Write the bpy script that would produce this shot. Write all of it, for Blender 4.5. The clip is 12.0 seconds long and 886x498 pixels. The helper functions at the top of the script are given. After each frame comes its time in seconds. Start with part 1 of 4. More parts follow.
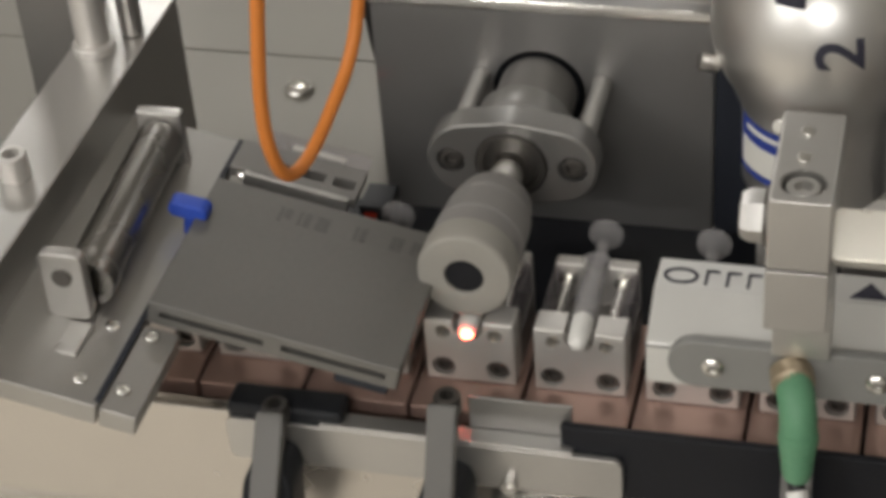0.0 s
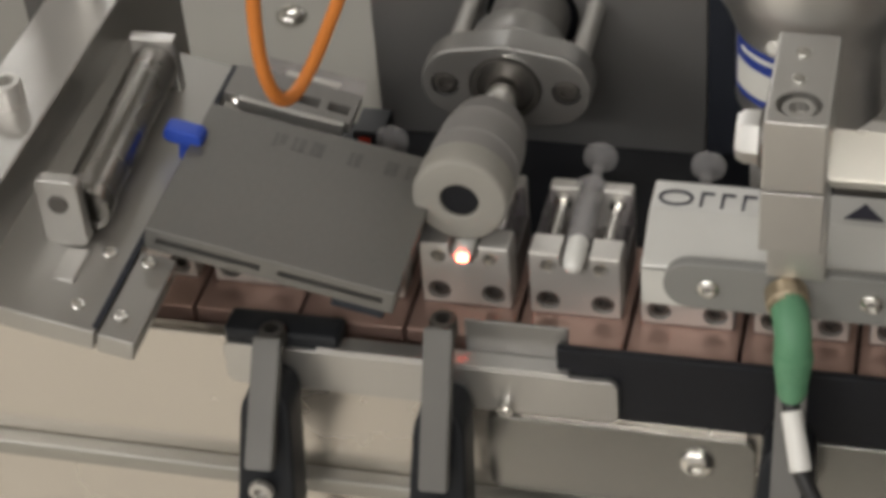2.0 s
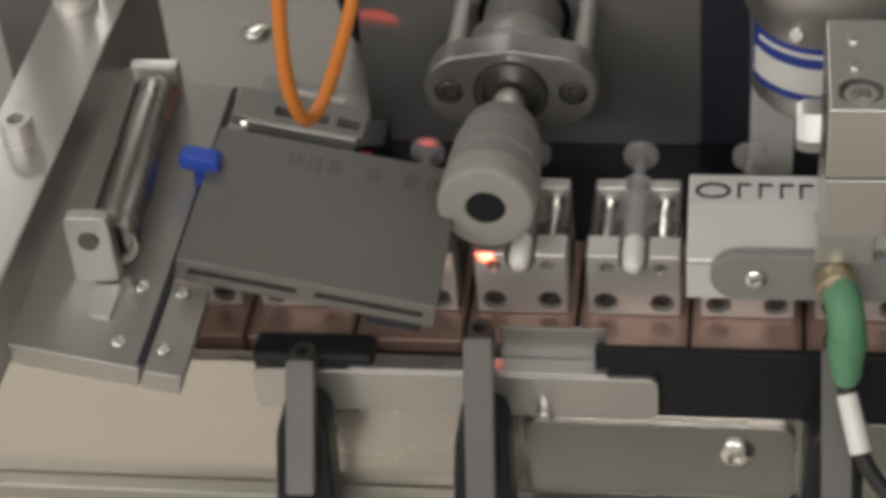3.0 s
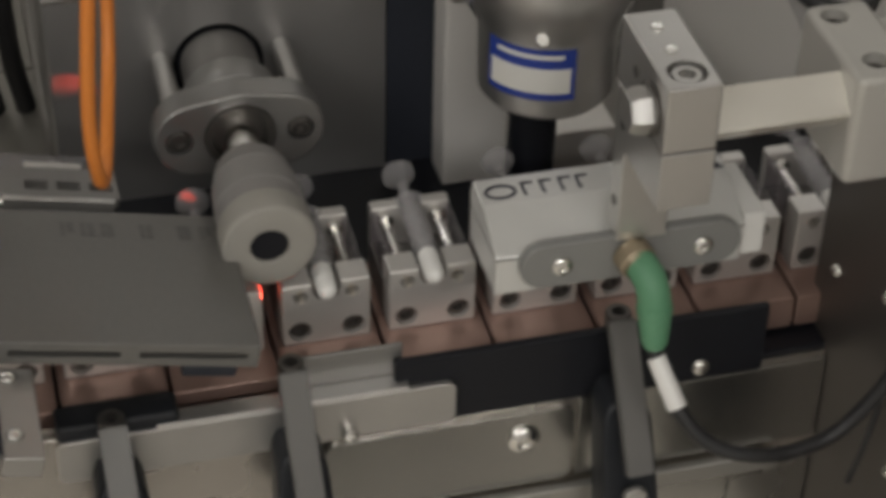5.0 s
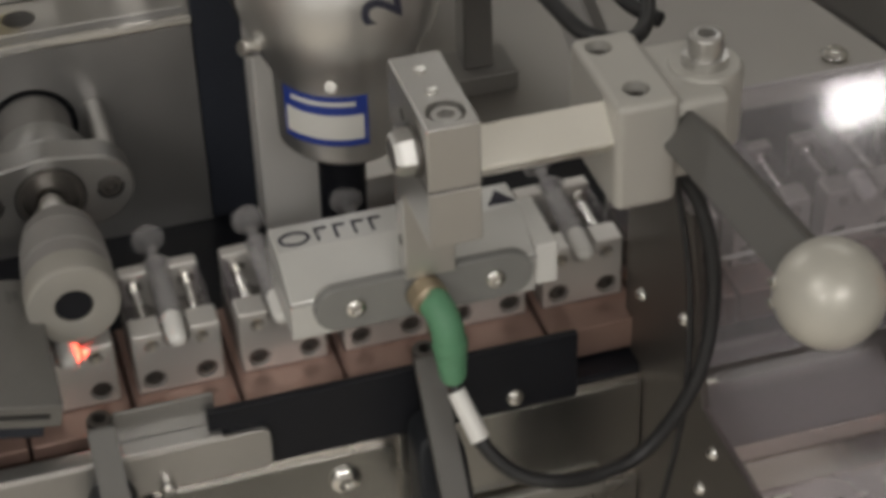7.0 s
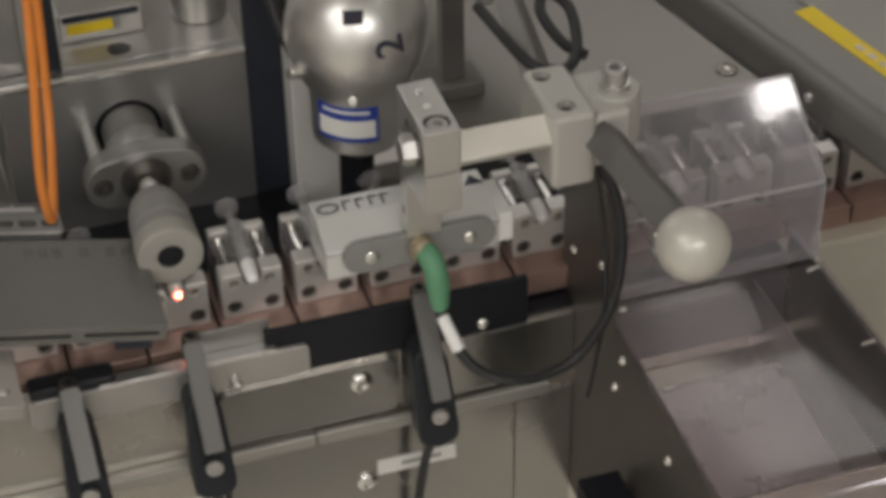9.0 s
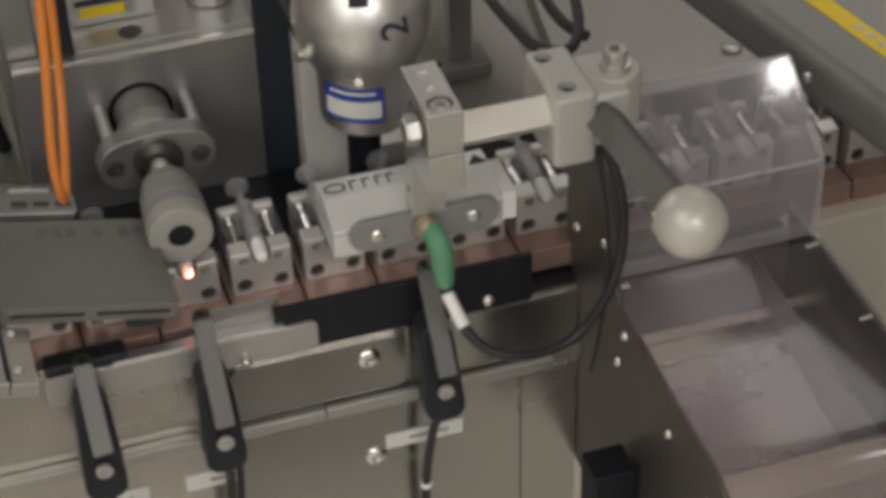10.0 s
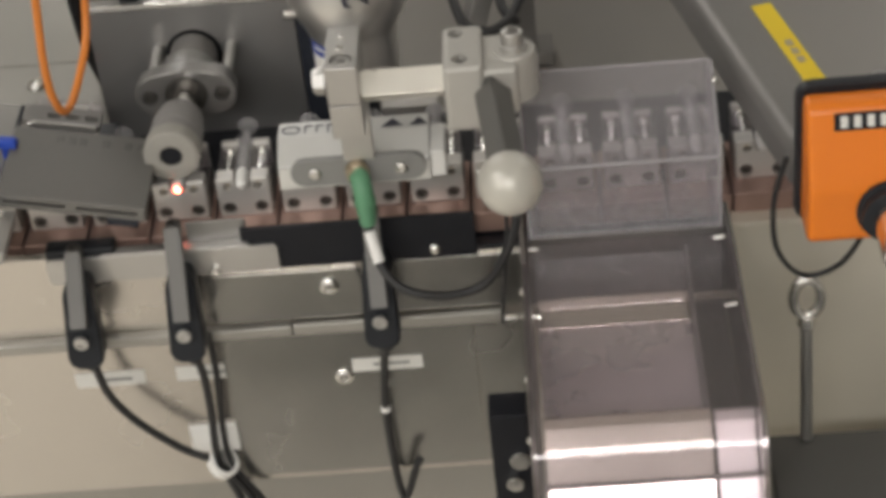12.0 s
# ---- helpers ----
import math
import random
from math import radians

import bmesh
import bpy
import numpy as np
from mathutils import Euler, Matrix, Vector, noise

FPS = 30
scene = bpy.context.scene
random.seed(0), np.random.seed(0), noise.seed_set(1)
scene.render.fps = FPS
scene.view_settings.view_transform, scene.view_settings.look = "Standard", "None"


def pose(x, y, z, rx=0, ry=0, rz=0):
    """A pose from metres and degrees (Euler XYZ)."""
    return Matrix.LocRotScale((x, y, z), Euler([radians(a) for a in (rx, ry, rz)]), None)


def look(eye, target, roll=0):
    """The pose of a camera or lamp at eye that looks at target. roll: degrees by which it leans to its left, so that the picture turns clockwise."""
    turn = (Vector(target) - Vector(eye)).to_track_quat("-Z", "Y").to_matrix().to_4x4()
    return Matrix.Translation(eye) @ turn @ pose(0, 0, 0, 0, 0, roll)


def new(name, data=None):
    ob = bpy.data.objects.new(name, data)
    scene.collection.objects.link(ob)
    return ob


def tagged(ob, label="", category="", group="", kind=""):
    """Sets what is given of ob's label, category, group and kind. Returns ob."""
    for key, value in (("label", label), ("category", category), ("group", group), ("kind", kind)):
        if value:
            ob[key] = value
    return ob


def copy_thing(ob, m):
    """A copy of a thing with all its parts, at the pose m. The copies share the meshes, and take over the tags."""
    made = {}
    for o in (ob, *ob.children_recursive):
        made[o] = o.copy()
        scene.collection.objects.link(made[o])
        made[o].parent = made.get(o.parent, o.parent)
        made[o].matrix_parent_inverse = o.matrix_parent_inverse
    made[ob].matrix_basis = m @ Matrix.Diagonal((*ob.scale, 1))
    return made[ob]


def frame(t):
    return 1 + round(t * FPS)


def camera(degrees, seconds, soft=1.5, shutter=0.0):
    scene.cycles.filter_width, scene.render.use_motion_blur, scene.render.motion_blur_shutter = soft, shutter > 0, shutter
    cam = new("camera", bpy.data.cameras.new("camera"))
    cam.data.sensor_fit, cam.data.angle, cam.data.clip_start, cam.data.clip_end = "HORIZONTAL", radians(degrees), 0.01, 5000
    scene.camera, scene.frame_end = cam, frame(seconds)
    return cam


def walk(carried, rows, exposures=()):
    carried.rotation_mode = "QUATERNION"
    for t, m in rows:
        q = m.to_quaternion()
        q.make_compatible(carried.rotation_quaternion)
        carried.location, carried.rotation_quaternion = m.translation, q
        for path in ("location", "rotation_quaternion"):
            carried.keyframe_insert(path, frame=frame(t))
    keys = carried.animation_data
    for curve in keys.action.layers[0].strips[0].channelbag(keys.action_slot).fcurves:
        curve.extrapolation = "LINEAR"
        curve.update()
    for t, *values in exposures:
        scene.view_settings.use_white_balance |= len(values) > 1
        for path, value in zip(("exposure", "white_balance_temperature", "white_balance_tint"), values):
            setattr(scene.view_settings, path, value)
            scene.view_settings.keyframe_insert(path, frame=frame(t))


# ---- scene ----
cam = camera(24.64, 12.0, soft=4.6, shutter=0.5)
PATH = [
    (0, (0.1443, -0.5089, 0.4518), (-0.0142, 0.0266, 0.0298), -4.80),
    (0.5, (0.1438, -0.5098, 0.4518), (-0.0103, 0.0258, 0.0282), -4.38),
    (1, (0.1430, -0.5110, 0.4519), (-0.0074, 0.0142, 0.0143), -4.52),
    (1.5, (0.1426, -0.5112, 0.4526), (-0.0075, 0.0113, 0.0116), -4.88),
    (2, (0.1428, -0.5112, 0.4525), (-0.0098, 0.0095, 0.0103), -5.11),
    (2.5, (0.1316, -0.5137, 0.4541), (-0.0182, 0.0061, 0.0098), -6.07),
    (4.3, (-0.0751, -0.5221, 0.4633), (0.0340, 0.0064, 0.0174), 1.11),
    (4.5, (-0.0815, -0.5242, 0.4630), (0.0370, 0.0056, 0.0211), 1.21),
    (5, (-0.0833, -0.5293, 0.4648), (0.0597, -0.0008, 0.0286), 1.35),
    (5.5, (-0.0634, -0.5324, 0.4699), (0.0952, -0.0061, 0.0365), 1.40),
    (6, (-0.0317, -0.5418, 0.4765), (0.1257, -0.0172, 0.0406), -0.28),
    (6.5, (-0.0157, -0.5548, 0.4766), (0.1316, -0.0184, 0.0517), -2.19),
    (7, (-0.0261, -0.5546, 0.4734), (0.1256, -0.0199, 0.0478), -1.83),
    (8.8, (-0.1014, -0.7702, 0.6392), (0.0625, -0.2421, 0.2100), -1.56),
    (9, (-0.1022, -0.7729, 0.6447), (0.0606, -0.2468, 0.2126), -1.01),
    (9.5, (-0.1024, -0.7793, 0.6505), (0.0546, -0.2564, 0.2124), -1.67),
    (10, (-0.0982, -0.7892, 0.6576), (0.0555, -0.2657, 0.2190), -1.74),
    (10.5, (-0.0449, -0.8181, 0.6716), (0.0717, -0.2854, 0.2327), -2.80),
    (11, (0.0565, -0.8920, 0.6889), (0.1098, -0.3445, 0.2560), -3.30),
    (11.2, (0.0952, -0.9239, 0.7053), (0.1217, -0.3753, 0.2714), -4.47),
    (11.5, (0.1522, -0.9501, 0.6916), (0.1464, -0.3937, 0.2669), -5.94),
    (12, (0.2207, -0.9737, 0.6872), (0.1807, -0.4141, 0.2685), -6.60),
]
walk(cam, [(t, look(eye, target, roll)) for t, eye, target, roll in PATH],
     [(0.0, 0.0), (2.5, 0.0), (4.3, -0.45), (7.0, -0.4), (9.0, -0.26), (10.5, -0.18), (12.0, 0.1)])

# ---- light: a windowless room; unseen ceiling panels added for brightness and reflections ----
world = bpy.data.worlds.new("room_air")
scene.world = world
world.use_nodes = True
world.node_tree.nodes["Background"].inputs[0].default_value = (0.9, 0.95, 1.0, 1)
world.node_tree.nodes["Background"].inputs[1].default_value = 0.02
# First panel set by the cover's highlight; the rest are added fill, unseen.
LAMPS = [(0.99, -0.545, 0.6, 0.075, 0.05), (-1.25, -0.72, 10, 1.16, 0.26), (0.1, -2.2, 28, 1.16, 0.26), (-1.9, -2.2, 26, 1.16, 0.26), (1.3, 2.35, 4.5, 1.16, 0.4), (1.45, 1.3, 4.0, 0.9, 0.8), (-1.1, 2.48, 16, 1.16, 0.26)]
for lx, ly, watts, wide, deep in LAMPS:
    data = bpy.data.lights.new("unseen_ceiling_lamp", "AREA")
    data.shape, data.size, data.size_y, data.energy, data.color = "RECTANGLE", wide, deep, watts, (1.0, 0.975, 0.94)
    new("unseen_ceiling_lamp", data).matrix_world = pose(lx, ly, 1.565)


# ---- materials ----
def nodes_of(name):
    m = bpy.data.materials.new(name)
    m.use_nodes = True
    nt = m.node_tree
    return m, nt, nt.nodes["Principled BSDF"]


def surface(name, col, rough=0.4, metal=0.0, grain=0.08, scale=900, stretch=(1, 1, 1), bump=0.05, spots=0.06, spot_scale=45, coat=0.0, spread=0.1):
    """A surface with fine grain and larger uneven patches."""
    m, nt, b = nodes_of(name)
    n, l = nt.nodes, nt.links
    co = n.new("ShaderNodeTexCoord")
    mp = n.new("ShaderNodeMapping")
    mp.inputs["Scale"].default_value = stretch
    fine, big = n.new("ShaderNodeTexNoise"), n.new("ShaderNodeTexNoise")
    fine.inputs["Scale"].default_value, fine.inputs["Detail"].default_value = scale, 3
    big.inputs["Scale"].default_value, big.inputs["Detail"].default_value = spot_scale, 4
    l.new(co.outputs["Object"], mp.inputs["Vector"])
    l.new(mp.outputs[0], fine.inputs["Vector"])
    l.new(co.outputs["Object"], big.inputs["Vector"])
    add = n.new("ShaderNodeMath")
    add.operation = "MULTIPLY_ADD"
    l.new(fine.outputs[0], add.inputs[0])
    add.inputs[1].default_value = grain * 2
    sp = n.new("ShaderNodeMath")
    sp.operation = "MULTIPLY_ADD"
    l.new(big.outputs[0], sp.inputs[0])
    sp.inputs[1].default_value, sp.inputs[2].default_value = spots * 2, 1 - grain - spots
    l.new(sp.outputs[0], add.inputs[2])
    mul = n.new("ShaderNodeVectorMath")
    mul.operation = "SCALE"
    mul.inputs[0].default_value = col
    l.new(add.outputs[0], mul.inputs["Scale"])
    l.new(mul.outputs[0], b.inputs["Base Color"])
    r = n.new("ShaderNodeMath")
    r.operation = "MULTIPLY_ADD"
    l.new(big.outputs[0], r.inputs[0])
    r.inputs[1].default_value, r.inputs[2].default_value = spread * 2, rough - spread
    l.new(r.outputs[0], b.inputs["Roughness"])
    b.inputs["Metallic"].default_value = metal
    b.inputs["Coat Weight"].default_value = coat
    bp = n.new("ShaderNodeBump")
    bp.inputs["Strength"].default_value, bp.inputs["Distance"].default_value = bump, 0.0004
    l.new(fine.outputs[0], bp.inputs["Height"])
    l.new(bp.outputs[0], b.inputs["Normal"])
    return m


def clear(name, tint, rough=0.06, gloss=0.5, haze=0.0):
    """Clear plastic sheet: straight-through view, reflections, a little haze."""
    m, nt, b = nodes_of(name)
    n, l = nt.nodes, nt.links
    tr, gl, mix = n.new("ShaderNodeBsdfTransparent"), n.new("ShaderNodeBsdfGlossy"), n.new("ShaderNodeMixShader")
    tr.inputs[0].default_value = (*tint, 1)
    gl.inputs["Roughness"].default_value = rough
    fr, pw = n.new("ShaderNodeLayerWeight"), n.new("ShaderNodeMath")
    fr.inputs[0].default_value = 0.5
    pw.operation, pw.inputs[1].default_value = "POWER", 3.5
    k = n.new("ShaderNodeMath")
    k.operation, k.inputs[1].default_value, k.inputs[2].default_value = "MULTIPLY_ADD", 0.6 * gloss, 0.05 * gloss
    l.new(fr.outputs["Facing"], pw.inputs[0])
    l.new(pw.outputs[0], k.inputs[0])
    l.new(k.outputs[0], mix.inputs[0])
    l.new(tr.outputs[0], mix.inputs[1])
    l.new(gl.outputs[0], mix.inputs[2])
    out = n["Material Output"]
    if haze:
        df, m2, nz = n.new("ShaderNodeBsdfDiffuse"), n.new("ShaderNodeMixShader"), n.new("ShaderNodeTexNoise")
        df.inputs[0].default_value = (0.75, 0.73, 0.74, 1)
        nz.inputs["Scale"].default_value = 60
        kk = n.new("ShaderNodeMath")
        kk.operation = "MULTIPLY"
        kk.inputs[1].default_value = haze * 2
        l.new(nz.outputs[0], kk.inputs[0])
        l.new(kk.outputs[0], m2.inputs[0])
        l.new(mix.outputs[0], m2.inputs[1])
        l.new(df.outputs[0], m2.inputs[2])
        mix = m2
    l.new(mix.outputs[0], out.inputs[0])
    return m


ALU = surface("brushed_aluminium", (0.56, 0.55, 0.53), 0.33, 0.85, 0.07, 500, (1, 14, 14), 0.06)
ALU_MATT = surface("anodised_aluminium", (0.72, 0.70, 0.67), 0.42, 0.6, 0.05, 900, (1, 1, 1), 0.05)
ALU_DARK = surface("dark_anodised_plate", (0.26, 0.25, 0.24), 0.45, 0.6, 0.08, 400, (1, 1, 10), 0.05)
STEEL = surface("stainless_panel", (0.64, 0.605, 0.56), 0.26, 0.95, 0.05, 400, (2, 16, 16), 0.04, 0.08, 12)
RAIL = surface("dull_rail_steel", (0.42, 0.41, 0.38), 0.46, 0.8, 0.05, 400, (2, 16, 16), 0.04, 0.08, 14)
# Darker copy of the plate steel: the left side plate's dark reflection as colour
STEEL_REFLECTED_DARK = surface("side_steel_dark_reflection", (0.17, 0.155, 0.145), 0.42, 0.8, 0.06, 400, (16, 2, 16), 0.04, 0.1, 20)
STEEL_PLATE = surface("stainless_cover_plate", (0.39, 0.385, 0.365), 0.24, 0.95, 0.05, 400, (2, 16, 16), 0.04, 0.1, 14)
DECK = surface("deck_steel", (0.33, 0.315, 0.294), 0.42, 0.85, 0.05, 300, (2, 14, 1), 0.05, 0.1, 9)
CHUTE = surface("polished_chute_steel", (0.74, 0.70, 0.70), 0.28, 0.65, 0.09, 300, (1, 12, 12), 0.03, 0.22, 24, 0, 0.06)
CHROME = surface("bright_steel", (0.78, 0.77, 0.74), 0.2, 1.0, 0.03, 900, (1, 1, 1), 0.02, 0.05, 200, 0, 0.05)
DOME = surface("turned_aluminium", (0.72, 0.71, 0.69), 0.36, 0.95, 0.06, 700, (1, 1, 10), 0.06, 0.06, 40)
SCREW = surface("blackened_screw", (0.16, 0.15, 0.14), 0.4, 0.8, 0.1, 1500)
COPPER = surface("copper_tinted_carrier", (0.40, 0.27, 0.23), 0.38, 0.55, 0.08, 600, (1, 12, 1), 0.05, 0.12, 60)
BLACK = surface("black_anodised", (0.012, 0.013, 0.017), 0.45, 0.0, 0.2, 900, (1, 1, 1), 0.05, 0.2, 60)
NAVY = surface("dark_blue_grey", (0.030, 0.034, 0.045), 0.5, 0.0, 0.15, 700)
RUBBER = surface("black_cable", (0.02, 0.02, 0.021), 0.5, 0.0, 0.15, 1200)
PLASTIC_BLACK = surface("black_plastic", (0.022, 0.024, 0.028), 0.38, 0.0, 0.15, 1400, (1, 1, 1), 0.1)
NYLON = surface("grey_nylon", (0.27, 0.26, 0.25), 0.6, 0.0, 0.05, 1200, (1, 1, 1), 0.08, 0.06, 90)
CLAMP = surface("cast_clamp", (0.50, 0.485, 0.45), 0.5, 0.3, 0.05, 1400, (1, 1, 1), 0.1)
IVORY = surface("ivory_ball", (0.58, 0.56, 0.505), 0.4, 0.25, 0.03, 900, (1, 1, 1), 0.02, 0.04, 60, 0.3, 0.05)
WHITE = surface("white_plastic", (0.86, 0.85, 0.82), 0.4, 0.0, 0.03, 900)
PAPER = surface("paper_label", (0.74, 0.73, 0.69), 0.6, 0.0, 0.03, 900)
SATIN = surface("satin_white_casing", (0.78, 0.78, 0.76), 0.33, 0.45, 0.04, 700, (1, 10, 10), 0.03)
GREY_OVAL = surface("grey_lacquer", (0.27, 0.27, 0.26), 0.5, 0.2, 0.05, 1500, (1, 1, 1), 0.08)
GREEN = surface("green_rubber", (0.12, 0.30, 0.17), 0.5, 0.0, 0.08, 900)
TAN = surface("brass_nut", (0.50, 0.42, 0.30), 0.35, 0.8, 0.06, 900)
ORANGE = surface("orange_plastic", (0.85, 0.22, 0.015), 0.35, 0.0, 0.03, 1200, (1, 1, 1), 0.05, 0.04, 60)
ORANGE_CABLE = surface("orange_cable", (0.75, 0.24, 0.04), 0.45, 0.0, 0.05, 900)
YELLOW = surface("yellow_label", (0.85, 0.62, 0.02), 0.5, 0.0, 0.03, 900)
BLUE = surface("blue_plastic", (0.03, 0.09, 0.55), 0.4, 0.0, 0.05, 900)
BLUE_INK = surface("blue_ink", (0.02, 0.05, 0.30), 0.5, 0.0, 0.05, 900)
INK = surface("dark_ink", (0.03, 0.03, 0.05), 0.5, 0.0, 0.05, 900)
RED = surface("red_lens", (0.5, 0.04, 0.02), 0.3, 0.0, 0.05, 900)
FLOOR_MAT = surface("beige_floor", (0.74, 0.69, 0.61), 0.5, 0.0, 0.05, 200, (1, 1, 1), 0.05, 0.08, 3)
WALL_MAT = surface("painted_wall", (0.55, 0.54, 0.52), 0.7, 0.0, 0.04, 200, (1, 1, 1), 0.05, 0.05, 3)
CEILING_MAT = surface("white_ceiling", (0.80, 0.80, 0.79), 0.8, 0.0, 0.03, 200, (1, 1, 1), 0.05, 0.04, 3)
SMUDGE = surface("worn_print", (0.15, 0.145, 0.14), 0.5, 0.4, 0.3, 500)
BAR = surface("grey_steel_bar", (0.16, 0.156, 0.148), 0.5, 0.4, 0.07, 500, (10, 10, 1), 0.05)
FLANGE = surface("grey_flange", (0.34, 0.335, 0.325), 0.4, 0.8, 0.07, 600, (8, 1, 1), 0.06)
POLISH = surface("polished_steel", (0.80, 0.76, 0.70), 0.16, 1.0, 0.03, 300, (1, 12, 12), 0.02, 0.05, 20, 0, 0.05)
BOX_GREY = surface("dark_grey_paint", (0.10, 0.098, 0.092), 0.45, 0.0, 0.08, 700)
GLASS = clear("clear_acrylic", (0.90, 0.88, 0.90), 0.10, 1.0, 0.05)
# White haze here also stands in for a blurred ceiling reflection
COVER = clear("clear_cover_sheet", (0.85, 0.83, 0.86), 0.06, 0.85, 0.14)
# Strong white haze, the gleam of the cover's edges as colour
EDGE = clear("sheet_edge_gleam", (0.8, 0.79, 0.8), 0.15, 1.0, 0.4)
MIRROR_DARK = surface("dark_ground_plate", (0.38, 0.375, 0.367), 0.42, 0.75, 0.06, 400, (1, 1, 10), 0.04)
TUBE = surface("polished_tube", (0.30, 0.29, 0.275), 0.27, 1.0, 0.04, 600, (1, 10, 1), 0.03)
WALL_ALU = surface("milled_wall_aluminium", (0.45, 0.44, 0.42), 0.38, 0.8, 0.06, 500, (14, 1, 14), 0.05)
BEIGE = surface("dull_beige_steel", (0.76, 0.71, 0.60), 0.5, 0.25, 0.05, 400, (2, 16, 16), 0.04, 0.08, 12)
SMOKE = clear("tinted_polycarbonate", (0.93, 0.90, 0.915), 0.09, 0.75, 0.035)
SHEET = surface("pale_deck_sheet", (0.27, 0.257, 0.23), 0.48, 0.5, 0.05, 300, (2, 14, 1), 0.05, 0.08, 9)
POST_GREY = surface("light_grey_post", (0.68, 0.66, 0.63), 0.5, 0.0, 0.05, 500, (10, 10, 1), 0.05, 0.06, 30)
NYLON_PALE = surface("pale_nylon", (0.36, 0.345, 0.31), 0.55, 0.0, 0.05, 1200, (1, 1, 1), 0.08, 0.07, 90)
BRIGHT_BAR = surface("bright_drawn_bar", (0.86, 0.83, 0.76), 0.3, 0.75, 0.04, 400, (1, 12, 12), 0.04, 0.05, 40)
TRAY_GREY = surface("grey_tray_metal", (0.205, 0.20, 0.19), 0.48, 0.55, 0.08, 400, (1, 1, 10), 0.05, 0.09, 30)
SYR = clear("clear_syringe_plastic", (0.93, 0.93, 0.93), 0.12, 1.0, 0.2)

for dull in (BLACK, NAVY, PLASTIC_BLACK):
    dull.node_tree.nodes["Principled BSDF"].inputs["Specular IOR Level"].default_value = 0.25

# ---- mesh tools, millimetres in, metres out ----
ORIGIN = {}


def thing(name, x, y, z, label, category, group="", kind=""):
    ob = new(name)
    ob.empty_display_size = 0.01
    ob.location = (x / 1000, y / 1000, z / 1000)
    ORIGIN[ob.name] = Vector((x, y, z))
    return tagged(ob, label, category, group, kind)


def mesh_of(name, bm, mat, shift=Vector((0, 0, 0)), smooth=True):
    bm.transform(Matrix.Scale(0.001, 4) @ Matrix.Translation(-shift))
    me = bpy.data.meshes.new(name)
    bm.normal_update()
    size = {f: f.calc_area() for f in bm.faces}
    normals = []
    for f in bm.faces:
        f.smooth = smooth
        for lp in f.loops:
            n = Vector((0, 0, 0))
            for g in lp.vert.link_faces:
                if g.normal.dot(f.normal) > 0.6:
                    n += g.normal * size[g]
            normals.append(n.normalized() if n.length > 0 else f.normal.copy())
    bm.to_mesh(me)
    bm.free()
    me.normals_split_custom_set(normals)
    me.materials.append(mat)
    return me


def part(name, bm, mat, parent, label=""):
    """One mesh object under a thing or a part; the bmesh is in millimetres of the place."""
    top = parent
    while top.parent:
        top = top.parent
    ob = new(name, mesh_of(name, bm, mat, ORIGIN[top.name]))
    ob.parent = parent
    return tagged(ob, label)


def solid(name, bm, mat, label, category, kind="", group=""):
    """A thing that is one mesh."""
    ob = new(name, mesh_of(name, bm, mat))
    return tagged(ob, label, category, group, kind)


def box(x0, x1, y0, y1, z0, z1, bev=0.6, seg=2):
    bm = bmesh.new()
    bmesh.ops.create_cube(bm, size=1)
    bm.transform(Matrix.Translation(((x0 + x1) / 2, (y0 + y1) / 2, (z0 + z1) / 2)) @ Matrix.Diagonal((abs(x1 - x0), abs(y1 - y0), abs(z1 - z0), 1)))
    if bev:
        bmesh.ops.bevel(bm, geom=bm.edges[:], offset=bev, segments=seg, affect="EDGES", profile=0.5)
    return bm


def join(*bms):
    out = bms[0]
    for b in bms[1:]:
        me = bpy.data.meshes.new("joined")
        b.to_mesh(me)
        b.free()
        out.from_mesh(me)
        bpy.data.meshes.remove(me)
    return out


def turned(bm, m):
    bm.transform(m)
    return bm


def axis_to(a, b):
    d = Vector(b) - Vector(a)
    return Matrix.Translation(a) @ d.to_track_quat("Z", "Y").to_matrix().to_4x4(), d.length


def lathe(profile, a, b, seg=32):
    """Turned form about the line a-b: rows of (share of the length, radius)."""
    m, length = axis_to(a, b)
    bm = bmesh.new()
    rings = []
    for u, r in profile:
        rings.append([bm.verts.new((r * math.cos(2 * math.pi * k / seg), r * math.sin(2 * math.pi * k / seg), u * length)) for k in range(seg)])
    for p, q in zip(rings, rings[1:]):
        for k in range(seg):
            bm.faces.new((p[k], p[(k + 1) % seg], q[(k + 1) % seg], q[k]))
    bm.faces.new(list(reversed(rings[0])))
    bm.faces.new(rings[-1])
    bm.transform(m)
    return bm


def rod(a, b, r, bev=0.4, seg=24):
    d = (Vector(b) - Vector(a)).length
    c = min(bev, r * 0.5) / d
    return lathe([(0, r - c * d), (c, r), (1 - c, r), (1, r - c * d)], a, b, seg)


def smooth_line(points, steps=8):
    pts = [Vector(p) for p in points]
    pts = [2 * pts[0] - pts[1]] + pts + [2 * pts[-1] - pts[-2]]
    out = []
    for i in range(1, len(pts) - 2):
        p0, p1, p2, p3 = pts[i - 1 : i + 3]
        for k in range(steps):
            t = k / steps
            out.append(0.5 * (2 * p1 + (p2 - p0) * t + (2 * p0 - 5 * p1 + 4 * p2 - p3) * t * t + (3 * p1 - p0 - 3 * p2 + p3) * t**3))
    return out + [pts[-2]]


